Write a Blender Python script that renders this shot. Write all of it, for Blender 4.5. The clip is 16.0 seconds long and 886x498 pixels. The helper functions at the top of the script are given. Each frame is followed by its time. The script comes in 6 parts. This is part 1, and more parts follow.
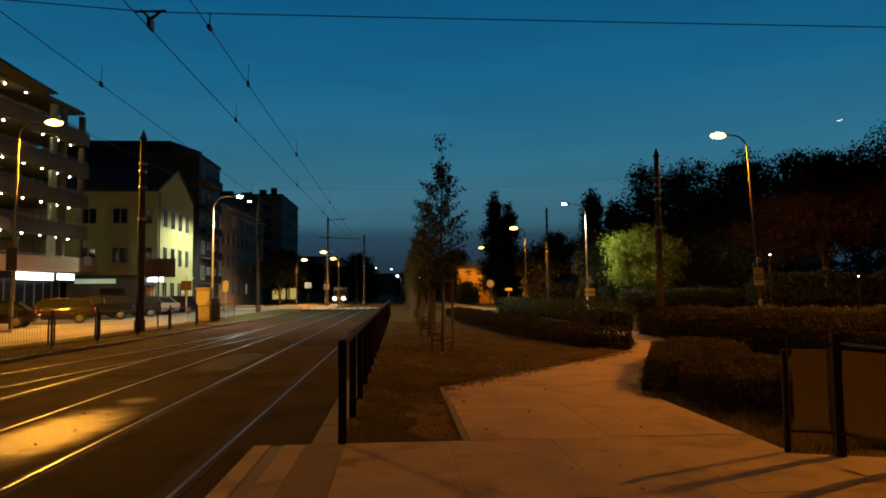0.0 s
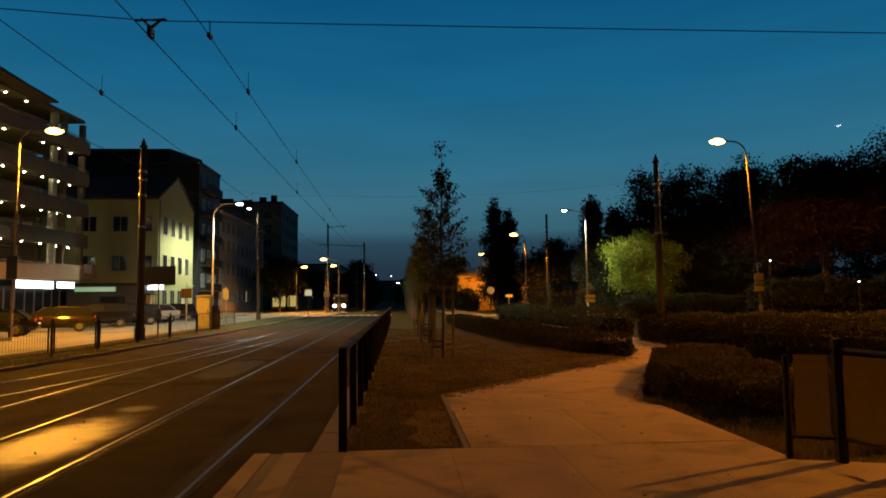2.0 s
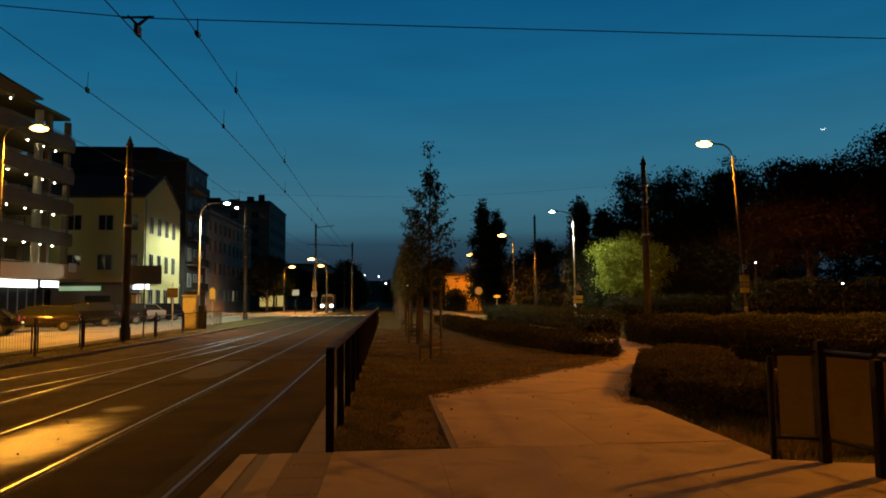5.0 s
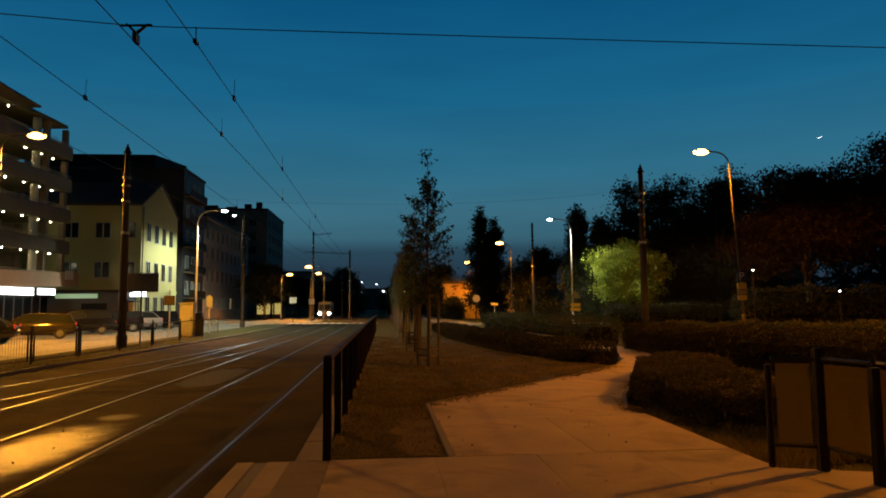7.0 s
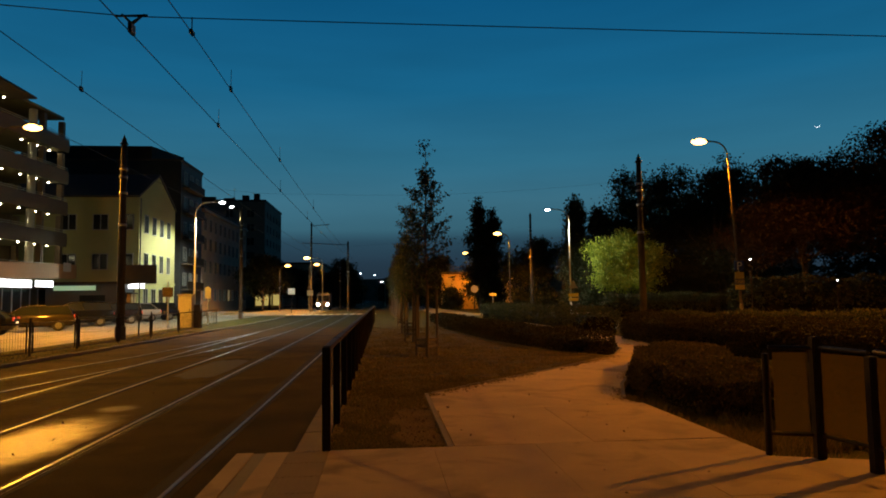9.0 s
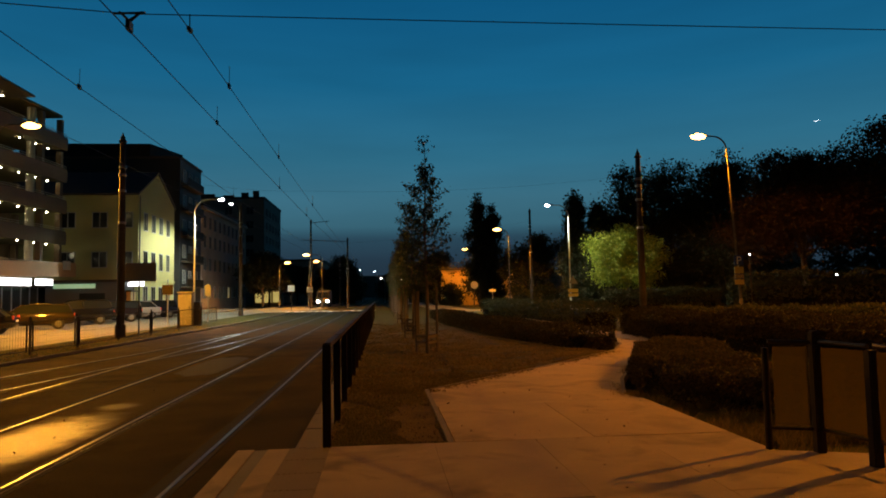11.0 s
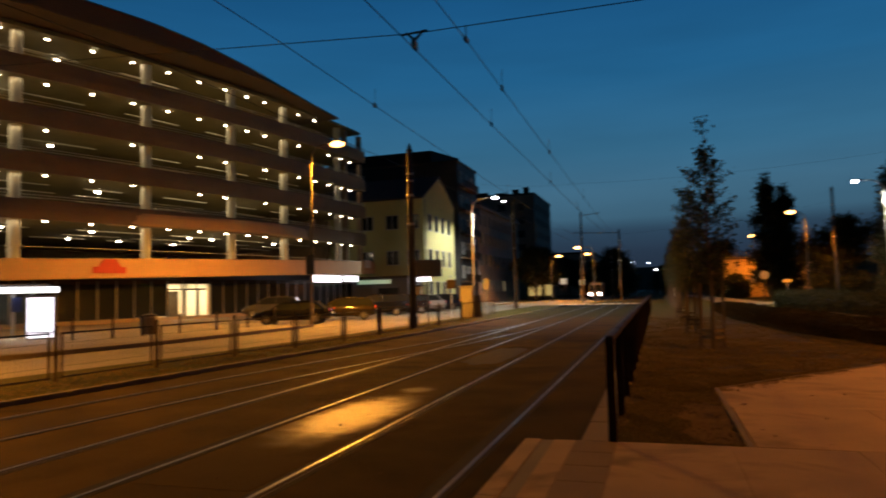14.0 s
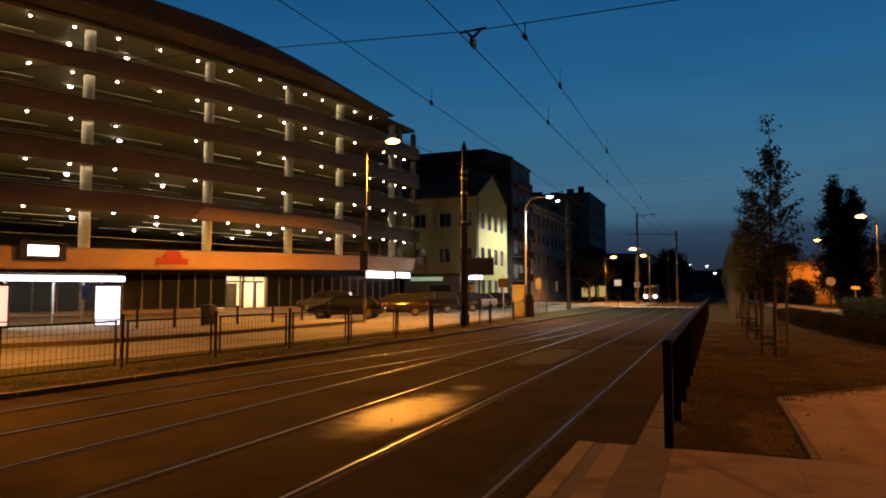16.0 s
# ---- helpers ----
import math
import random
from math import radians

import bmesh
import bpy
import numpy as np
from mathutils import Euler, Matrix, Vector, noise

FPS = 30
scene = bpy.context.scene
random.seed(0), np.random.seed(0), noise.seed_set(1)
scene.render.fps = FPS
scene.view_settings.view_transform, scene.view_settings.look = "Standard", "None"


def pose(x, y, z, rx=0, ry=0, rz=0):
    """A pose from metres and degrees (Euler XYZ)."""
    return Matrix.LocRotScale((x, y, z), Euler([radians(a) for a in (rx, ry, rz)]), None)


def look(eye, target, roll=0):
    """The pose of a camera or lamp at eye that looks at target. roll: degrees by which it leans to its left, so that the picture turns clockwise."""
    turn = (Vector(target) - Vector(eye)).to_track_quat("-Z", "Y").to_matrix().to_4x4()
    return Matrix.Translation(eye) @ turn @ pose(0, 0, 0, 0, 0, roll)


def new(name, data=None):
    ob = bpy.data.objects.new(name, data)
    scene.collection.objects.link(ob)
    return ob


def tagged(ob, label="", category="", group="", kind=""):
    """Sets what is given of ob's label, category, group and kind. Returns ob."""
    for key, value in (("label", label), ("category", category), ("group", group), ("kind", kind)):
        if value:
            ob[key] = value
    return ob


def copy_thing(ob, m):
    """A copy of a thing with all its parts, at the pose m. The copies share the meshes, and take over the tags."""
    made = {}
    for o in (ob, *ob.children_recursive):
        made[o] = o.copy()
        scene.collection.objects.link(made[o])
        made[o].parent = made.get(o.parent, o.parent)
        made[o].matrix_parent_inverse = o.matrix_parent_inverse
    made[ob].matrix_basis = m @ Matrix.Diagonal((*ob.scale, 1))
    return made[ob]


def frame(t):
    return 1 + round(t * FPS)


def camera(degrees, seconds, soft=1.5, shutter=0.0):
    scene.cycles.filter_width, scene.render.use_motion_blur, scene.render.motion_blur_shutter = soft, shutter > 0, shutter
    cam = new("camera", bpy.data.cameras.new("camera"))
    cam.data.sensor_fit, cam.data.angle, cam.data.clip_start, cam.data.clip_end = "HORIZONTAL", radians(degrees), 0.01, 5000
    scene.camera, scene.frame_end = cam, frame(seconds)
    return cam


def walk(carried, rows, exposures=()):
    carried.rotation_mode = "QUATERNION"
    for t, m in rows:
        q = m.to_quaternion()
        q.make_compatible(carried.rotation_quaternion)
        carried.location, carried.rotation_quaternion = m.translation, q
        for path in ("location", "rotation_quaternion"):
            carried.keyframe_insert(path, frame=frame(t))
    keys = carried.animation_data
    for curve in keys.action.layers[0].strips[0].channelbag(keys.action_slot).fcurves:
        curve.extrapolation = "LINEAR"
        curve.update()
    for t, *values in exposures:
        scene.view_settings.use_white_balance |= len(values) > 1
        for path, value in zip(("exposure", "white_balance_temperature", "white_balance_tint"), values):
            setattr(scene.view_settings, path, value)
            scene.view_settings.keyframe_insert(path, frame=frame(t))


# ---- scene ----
# ---------------- camera ----------------
cam = camera(67.0, 16.0, soft=1.8, shutter=0.5)
PATH = [
    (0.0, pose(0.000, 0, 1.573, 93.70, 0.50, -3.77)),
    (0.5, pose(0.000, 0, 1.573, 93.84, 0.66, -3.86)),
    (1.0, pose(0.000, 0, 1.573, 93.92, 0.57, -3.87)),
    (1.5, pose(0.000, 0, 1.573, 94.07, 0.60, -4.09)),
    (2.0, pose(0.000, 0, 1.573, 94.28, 0.71, -3.75)),
    (2.5, pose(0.000, 0, 1.573, 94.12, 0.70, -4.23)),
    (3.0, pose(0.000, 0, 1.573, 93.95, 0.75, -3.92)),
    (3.5, pose(0.000, 0, 1.573, 94.34, 1.13, -4.14)),
    (4.0, pose(0.000, 0, 1.573, 93.95, 0.78, -4.47)),
    (6.5, pose(0.000, 0, 1.573, 94.96, 0.49, -4.92)),
    (7.0, pose(0.000, 0, 1.573, 94.96, 0.51, -4.98)),
    (7.5, pose(0.000, 0, 1.573, 94.60, 0.43, -4.49)),
    (8.0, pose(0.000, 0, 1.573, 94.20, 0.31, -5.16)),
    (8.5, pose(0.000, 0, 1.573, 94.28, 0.49, -5.22)),
    (9.0, pose(0.000, 0, 1.573, 94.16, 0.73, -5.12)),
    (11.5, pose(0.000, 0, 1.573, 93.82, 1.12, -5.22)),
    (12.0, pose(0.000, 0, 1.573, 93.81, 1.17, -5.34)),
    (12.5, pose(0.000, 0, 1.573, 93.59, 1.00, -4.79)),
    (13.0, pose(-0.030, 0, 1.573, 94.59, 1.22, -0.33)),
    (13.5, pose(-0.060, 0, 1.573, 94.18, 0.87, 7.90)),
    (14.0, pose(-0.090, 0, 1.573, 93.74, 1.53, 17.76)),
    (14.5, pose(-0.120, 0, 1.573, 94.23, 1.06, 22.87)),
    (15.0, pose(-0.120, 0, 1.573, 94.02, 0.21, 23.43)),
    (15.5, pose(-0.120, 0, 1.573, 93.46, 0.06, 23.57)),
    (16.0, pose(-0.120, 0, 1.573, 93.63, 0.09, 22.14)),
]
walk(cam, PATH, [(0.0, 0.0, 6500, 10), (12.6, 0.0, 6500, 10), (14.4, -0.05, 6500, 32), (16.0, -0.05, 6500, 32)])

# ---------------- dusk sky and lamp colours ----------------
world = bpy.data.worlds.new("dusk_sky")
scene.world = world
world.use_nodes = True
wn, wl = world.node_tree.nodes, world.node_tree.links
wn.clear()
w_out, w_bg = wn.new("ShaderNodeOutputWorld"), wn.new("ShaderNodeBackground")
w_co, w_sep, w_ramp = wn.new("ShaderNodeTexCoord"), wn.new("ShaderNodeSeparateXYZ"), wn.new("ShaderNodeValToRGB")
wl.new(w_co.outputs["Generated"], w_sep.inputs[0])
wl.new(w_sep.outputs["Z"], w_ramp.inputs[0])
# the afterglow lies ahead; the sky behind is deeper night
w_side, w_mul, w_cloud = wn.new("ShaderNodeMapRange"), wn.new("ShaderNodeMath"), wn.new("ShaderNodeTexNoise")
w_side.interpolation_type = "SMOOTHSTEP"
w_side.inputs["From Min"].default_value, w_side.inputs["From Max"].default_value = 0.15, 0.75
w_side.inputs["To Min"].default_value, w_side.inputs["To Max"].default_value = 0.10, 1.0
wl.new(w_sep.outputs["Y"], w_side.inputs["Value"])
w_map, w_cr = wn.new("ShaderNodeMapping"), wn.new("ShaderNodeMapRange")
w_map.inputs["Scale"].default_value = (2.0, 2.0, 14.0)
w_cloud.inputs["Scale"].default_value, w_cloud.inputs["Detail"].default_value = 1.6, 4
w_cr.inputs["To Min"].default_value, w_cr.inputs["To Max"].default_value = 0.84, 1.16
wl.new(w_co.outputs["Generated"], w_map.inputs[0])
wl.new(w_map.outputs[0], w_cloud.inputs["Vector"])
wl.new(w_cloud.outputs["Fac"], w_cr.inputs["Value"])
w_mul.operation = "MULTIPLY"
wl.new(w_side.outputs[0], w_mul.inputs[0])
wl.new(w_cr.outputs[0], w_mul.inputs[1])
wl.new(w_ramp.outputs[0], w_bg.inputs[0])
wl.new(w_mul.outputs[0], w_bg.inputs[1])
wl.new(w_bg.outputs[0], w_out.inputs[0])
SKY = [(0.0, (0.016, 0.027, 0.042)), (0.055, (0.018, 0.040, 0.064)), (0.084, (0.022, 0.060, 0.092)), (0.102, (0.038, 0.122, 0.172)), (0.14, (0.042, 0.148, 0.214)),
       (0.20, (0.026, 0.146, 0.236)), (0.30, (0.009, 0.120, 0.240)), (0.43, (0.003, 0.086, 0.206)), (0.56, (0.001, 0.016, 0.05)), (1.0, (0.0006, 0.006, 0.02))]
while len(w_ramp.color_ramp.elements) < len(SKY):
    w_ramp.color_ramp.elements.new(0.5)
for e, (q, c) in zip(w_ramp.color_ramp.elements, SKY):
    e.position, e.color = q, (*c, 1)

SODIUM, LED, WARMWHITE = (1.0, 0.335, 0.010), (0.88, 1.0, 0.80), (1.0, 0.84, 0.42)
YELLOW_SODIUM = (1.0, 0.40, 0.024)
SODIUM_POWER, LED_POWER = 12000, 9500


# ---------------- materials ----------------
def material(name, base, rough=0.8, metal=0.0, vary=0.35, fine=40.0, broad=1.2, bump=0.3, bump_scale=None, second=None, per_piece=0.0, spec=0.5, rough_amp=0.12, stains=0.0, stain_scale=0.8, worn=None):
    """A surface with grain and broad stains, sized in metres."""
    m = bpy.data.materials.new(name)
    m.use_nodes = True
    n, l = m.node_tree.nodes, m.node_tree.links
    b = n["Principled BSDF"]
    b.inputs["Roughness"].default_value, b.inputs["Metallic"].default_value = rough, metal
    b.inputs["Specular IOR Level"].default_value = spec
    geo = n.new("ShaderNodeNewGeometry")
    a, c = n.new("ShaderNodeTexNoise"), n.new("ShaderNodeTexNoise")
    for t, s, d in ((a, fine, 5), (c, broad, 4)):
        t.inputs["Scale"].default_value, t.inputs["Detail"].default_value = s, d
        l.new(geo.outputs["Position"], t.inputs["Vector"])
    sumn = n.new("ShaderNodeMath")
    sumn.operation = "ADD"
    l.new(a.outputs["Fac"], sumn.inputs[0])
    l.new(c.outputs["Fac"], sumn.inputs[1])
    ramp = n.new("ShaderNodeMapRange")
    ramp.inputs["From Min"].default_value, ramp.inputs["From Max"].default_value = 0.65, 1.35
    l.new(sumn.outputs[0], ramp.inputs["Value"])
    mix = n.new("ShaderNodeMix")
    mix.data_type = "RGBA"
    lo = second or tuple(v * (1 - vary) for v in base)
    hi = tuple(min(1, v * (1 + vary)) for v in base)
    mix.inputs["A"].default_value, mix.inputs["B"].default_value = (*lo, 1), (*hi, 1)
    l.new(ramp.outputs[0], mix.inputs["Factor"])
    colour = mix.outputs["Result"]
    if per_piece:
        info, hsv, mr = n.new("ShaderNodeObjectInfo"), n.new("ShaderNodeHueSaturation"), n.new("ShaderNodeMapRange")
        mr.inputs["To Min"].default_value, mr.inputs["To Max"].default_value = 1 - per_piece, 1 + per_piece
        l.new(info.outputs["Random"], mr.inputs["Value"])
        l.new(mr.outputs[0], hsv.inputs["Value"])
        l.new(colour, hsv.inputs["Color"])
        colour = hsv.outputs[0]
    if stains:
        st, sr, sm = n.new("ShaderNodeTexNoise"), n.new("ShaderNodeMapRange"), n.new("ShaderNodeMix")
        st.inputs["Scale"].default_value, st.inputs["Detail"].default_value, st.inputs["Distortion"].default_value = stain_scale, 7, 0.6
        l.new(geo.outputs["Position"], st.inputs["Vector"])
        sr.inputs["From Min"].default_value, sr.inputs["From Max"].default_value = 0.52, 0.68
        sr.inputs["To Max"].default_value = stains
        l.new(st.outputs["Fac"], sr.inputs["Value"])
        sm.data_type, sm.blend_type = "RGBA", "MULTIPLY"
        sm.inputs["B"].default_value = (0.35, 0.33, 0.30, 1)
        l.new(sr.outputs[0], sm.inputs["Factor"])
        l.new(colour, sm.inputs["A"])
        colour = sm.outputs["Result"]
    l.new(colour, b.inputs["Base Color"])
    rr = n.new("ShaderNodeMapRange")
    rr.inputs["To Min"].default_value, rr.inputs["To Max"].default_value = max(0.03, rough - rough_amp), min(1, rough + rough_amp)
    l.new(c.outputs["Fac"], rr.inputs["Value"])
    rough_out = rr.outputs[0]
    if worn:
        # traffic has polished an oval spot: centre, radii, roughness there
        (wx, wy), (ax, ay), shine = worn
        mp, ln, ad, wr, mx = n.new("ShaderNodeMapping"), n.new("ShaderNodeVectorMath"), n.new("ShaderNodeMath"), n.new("ShaderNodeMapRange"), n.new("ShaderNodeMix")
        mp.inputs["Location"].default_value, mp.inputs["Scale"].default_value = (-wx / ax, -wy / ay, 0), (1 / ax, 1 / ay, 0)
        l.new(geo.outputs["Position"], mp.inputs["Vector"])
        ln.operation = "LENGTH"
        l.new(mp.outputs[0], ln.inputs[0])
        wt = n.new("ShaderNodeTexNoise")
        wt.inputs["Scale"].default_value, wt.inputs["Detail"].default_value = 3.2, 6
        l.new(geo.outputs["Position"], wt.inputs["Vector"])
        ad.operation = "MULTIPLY_ADD"
        l.new(wt.outputs["Fac"], ad.inputs[0])
        ad.inputs[1].default_value = 0.55
        l.new(ln.outputs["Value"], ad.inputs[2])
        wr.interpolation_type = "SMOOTHSTEP"
        wr.inputs["From Min"].default_value, wr.inputs["From Max"].default_value = 0.70, 1.45
        l.new(ad.outputs[0], wr.inputs["Value"])
        l.new(wr.outputs[0], mx.inputs["Factor"])
        mx.inputs["A"].default_value = shine
        l.new(rr.outputs[0], mx.inputs["B"])
        rough_out = mx.outputs["Result"]
        gl = n.new("ShaderNodeMapRange")
        gl.inputs["To Min"].default_value, gl.inputs["To Max"].default_value = 0.135, 0.03
        l.new(wr.outputs[0], gl.inputs["Value"])
        l.new(gl.outputs[0], b.inputs["Specular IOR Level"])
    l.new(rough_out, b.inputs["Roughness"])
    if bump:
        bp = n.new("ShaderNodeBump")
        bp.inputs["Strength"].default_value, bp.inputs["Distance"].default_value = bump, 0.02
        if bump_scale:
            t = n.new("ShaderNodeTexNoise")
            t.inputs["Scale"].default_value, t.inputs["Detail"].default_value = bump_scale, 4
            l.new(geo.outputs["Position"], t.inputs["Vector"])
            l.new(t.outputs["Fac"], bp.inputs["Height"])
        else:
            l.new(a.outputs["Fac"], bp.inputs["Height"])
        l.new(bp.outputs[0], b.inputs["Normal"])
    return m


def leaf_material(name, base, dry):
    """Leaf skin that lets some light through; each leaf its own tone."""
    m = bpy.data.materials.new(name)
    m.use_nodes = True
    n, l = m.node_tree.nodes, m.node_tree.links
    b = n["Principled BSDF"]
    b.inputs["Roughness"].default_value = 0.7
    b.inputs["Specular IOR Level"].default_value = 0.2
    geo, mix, tr, add = n.new("ShaderNodeNewGeometry"), n.new("ShaderNodeMix"), n.new("ShaderNodeBsdfTranslucent"), n.new("ShaderNodeMixShader")
    mix.data_type = "RGBA"
    mix.inputs["A"].default_value, mix.inputs["B"].default_value = (*base, 1), (*dry, 1)
    l.new(geo.outputs["Random Per Island"], mix.inputs["Factor"])
    l.new(mix.outputs["Result"], b.inputs["Base Color"])
    l.new(mix.outputs["Result"], tr.inputs["Color"])
    add.inputs[0].default_value = 0.35
    l.new(b.outputs[0], add.inputs[1])
    l.new(tr.outputs[0], add.inputs[2])
    l.new(add.outputs[0], n["Material Output"].inputs[0])
    return m


def glow(name, colour, strength):
    m = bpy.data.materials.new(name)
    m.use_nodes = True
    b = m.node_tree.nodes["Principled BSDF"]
    b.inputs["Base Color"].default_value = (0.8, 0.8, 0.8, 1)
    b.inputs["Emission Color"].default_value = (*colour, 1)
    b.inputs["Emission Strength"].default_value = strength
    return m


def glass_material(name, tint=(0.012, 0.014, 0.016), rough=0.10):
    m = bpy.data.materials.new(name)
    m.use_nodes = True
    b = m.node_tree.nodes["Principled BSDF"]
    b.inputs["Base Color"].default_value, b.inputs["Roughness"].default_value = (*tint, 1), rough
    b.inputs["Specular IOR Level"].default_value = 0.4
    return m


def clear_glass(name, tint, alpha):
    m = bpy.data.materials.new(name)
    m.use_nodes = True
    b = m.node_tree.nodes["Principled BSDF"]
    b.inputs["Base Color"].default_value, b.inputs["Roughness"].default_value, b.inputs["Alpha"].default_value = (*tint, 1), 0.12, alpha
    return m


M_GROUND = material("dry_grass_ground", (0.052, 0.048, 0.011), 0.95, spec=0.04, vary=0.5, fine=30, broad=0.7, bump=0.9, bump_scale=60)
M_LAWN = material("short_dry_lawn", (0.062, 0.044, 0.008), 0.95, vary=0.7, fine=22, broad=1.6, bump=1.0, bump_scale=45, stains=0.7, stain_scale=0.7, spec=0.05)
M_SOIL = material("mulched_soil", (0.115, 0.076, 0.018), 0.95, spec=0.04, vary=0.6, fine=45, broad=2.0, bump=1.0, bump_scale=70)
M_TRACKGRASS = material("thin_track_grass", (0.028, 0.023, 0.006), 0.95, spec=0.04, vary=0.6, fine=30, broad=1.5, bump=0.9, bump_scale=60)
M_GRASS = leaf_material("grass_blade", (0.075, 0.068, 0.014), (0.21, 0.14, 0.04))
M_LAWN_GRASS = leaf_material("lawn_blade", (0.046, 0.044, 0.008), (0.15, 0.095, 0.022))
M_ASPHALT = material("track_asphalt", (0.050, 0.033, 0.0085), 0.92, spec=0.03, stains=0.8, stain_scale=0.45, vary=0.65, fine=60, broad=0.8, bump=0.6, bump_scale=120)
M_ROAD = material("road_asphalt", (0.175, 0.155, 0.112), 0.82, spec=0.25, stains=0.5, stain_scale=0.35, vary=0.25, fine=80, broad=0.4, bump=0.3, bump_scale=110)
M_WORN = material("worn_dark_bitumen", (0.026, 0.025, 0.026), 0.8, vary=0.4, fine=30, broad=1.2, bump=0.3, bump_scale=60, spec=0.08)
M_SPOT = material("polished_asphalt", (0.046, 0.030, 0.008), 0.92, vary=0.45, fine=90, broad=0.55, bump=0.3, bump_scale=70, stains=0.75, stain_scale=0.45, spec=0.3, worn=((-3.95, 8.1), (0.70, 1.9), 0.42))
M_SPOT_SMALL = material("polished_asphalt_small", (0.046, 0.030, 0.008), 0.92, vary=0.45, fine=90, broad=0.55, bump=0.22, bump_scale=40, worn=((-3.9, 10.4), (0.30, 0.34), 0.62))
M_SEAL = material("rail_joint_bitumen", (0.014, 0.010, 0.006), 0.9, spec=0.1, vary=0.4, fine=60, broad=3, bump=0.3)
M_RAIL = material("polished_rail_steel", (0.020, 0.013, 0.007), 0.34, metal=0.0, spec=0.22, vary=0.15, fine=30, broad=2, bump=0.06)
M_CONCRETE = material("paving_concrete", (0.29, 0.198, 0.088), 0.85, stains=0.85, stain_scale=1.1, vary=0.32, fine=120, broad=1.1, bump=0.25, bump_scale=150, per_piece=0.07)
M_PATH = material("path_concrete", (0.315, 0.21, 0.094), 0.88, stains=0.8, stain_scale=0.8, vary=0.32, fine=110, broad=0.8, bump=0.25, bump_scale=140, per_piece=0.05)
M_KERB = material("kerb_stone", (0.12, 0.088, 0.052), 0.85, vary=0.3, fine=60, broad=1.5, bump=0.4, per_piece=0.12)
M_TACTILE = material("tactile_strip", (0.17, 0.12, 0.06), 0.85, vary=0.2, fine=90, broad=2, bump=0.2, per_piece=0.06)
M_DARKSTEEL = material("dark_painted_steel", (0.036, 0.025, 0.014), 0.6, metal=0.0, spec=0.09, vary=0.4, fine=50, broad=3, bump=0.08)
M_GALV = material("galvanised_steel", (0.42, 0.43, 0.43), 0.45, metal=0.7, vary=0.15, fine=40, broad=3, bump=0.08)
M_POLE = material("weathered_pole_steel", (0.075, 0.062, 0.05), 0.8, spec=0.2, vary=0.45, fine=25, broad=2, bump=0.2)
M_MAST = material("lamp_mast_paint", (0.15, 0.125, 0.095), 0.85, spec=0.15, vary=0.3, fine=25, broad=3, bump=0.1)
# pale colour carries the white lamp's own light on its mast
M_LITMAST = material("lamplit_mast_paint", (0.62, 0.63, 0.62), 0.75, spec=0.2, vary=0.15, fine=25, broad=3, bump=0.05)
M_WIRE = material("copper_wire", (0.03, 0.028, 0.026), 0.5, metal=0.5, vary=0.2, bump=0)
M_BOXGREY = material("cabinet_grey", (0.40, 0.37, 0.31), 0.6, vary=0.2, fine=20, broad=2, bump=0.1)
M_YELLOWWALL = material("yellow_render", (0.43, 0.405, 0.175), 0.9, vary=0.12, fine=25, broad=0.35, bump=0.2)
M_GREYWALL = material("grey_render", (0.36, 0.34, 0.29), 0.9, vary=0.2, fine=20, broad=0.3, bump=0.2)
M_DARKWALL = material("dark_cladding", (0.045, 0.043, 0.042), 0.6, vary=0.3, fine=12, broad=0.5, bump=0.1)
M_PALEWALL = material("pale_old_render", (0.52, 0.40, 0.31), 0.9, vary=0.28, fine=18, broad=0.3, bump=0.25)
M_ROOF = material("dark_roof_tile", (0.05, 0.038, 0.032), 0.75, vary=0.35, fine=14, broad=0.8, bump=0.4)
M_GARAGE = material("garage_spandrel", (0.25, 0.18, 0.11), 0.7, vary=0.18, fine=10, broad=0.5, bump=0.1)
M_FASCIA = material("salmon_fascia_panel", (0.58, 0.38, 0.22), 0.65, vary=0.12, fine=12, broad=0.5, bump=0.08)
M_COLUMN = material("column_concrete", (0.62, 0.60, 0.50), 0.8, vary=0.15, fine=20, broad=1, bump=0.15)
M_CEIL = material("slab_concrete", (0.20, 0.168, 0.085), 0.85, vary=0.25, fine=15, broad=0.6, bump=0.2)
M_ROOFEAVE = material("eave_cladding", (0.11, 0.078, 0.055), 0.7, vary=0.2, fine=8, broad=0.4, bump=0.1)
M_GLASS = glass_material("window_glass")
M_TRIM = material("window_trim", (0.35, 0.34, 0.32), 0.6, vary=0.15, bump=0.05)
M_BARK = material("bark", (0.10, 0.075, 0.055), 0.95, vary=0.5, fine=50, broad=6, bump=1.0)
M_WOOD = material("stake_wood", (0.085, 0.062, 0.04), 0.85, vary=0.3, fine=60, broad=4, bump=0.3)
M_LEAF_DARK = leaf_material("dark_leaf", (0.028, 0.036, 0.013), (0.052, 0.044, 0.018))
# red carries the sodium light on the park trees; also colours dry fallen leaves
M_LEAF_RED = leaf_material("lamplit_and_dry_leaf", (0.050, 0.031, 0.013), (0.088, 0.044, 0.016))
# brighter green than the other trees, to carry the white lamp's light
M_LEAF_GREEN = leaf_material("lamplit_green_leaf", (0.15, 0.19, 0.022), (0.26, 0.27, 0.035))
M_LEAF_YOUNG = leaf_material("young_leaf", (0.045, 0.062, 0.028), (0.085, 0.095, 0.045))
# hedge leaf tones are set low, with the shade among the leaves included
M_HEDGE = leaf_material("shaded_hedge_leaf", (0.014, 0.012, 0.004), (0.032, 0.021, 0.007))
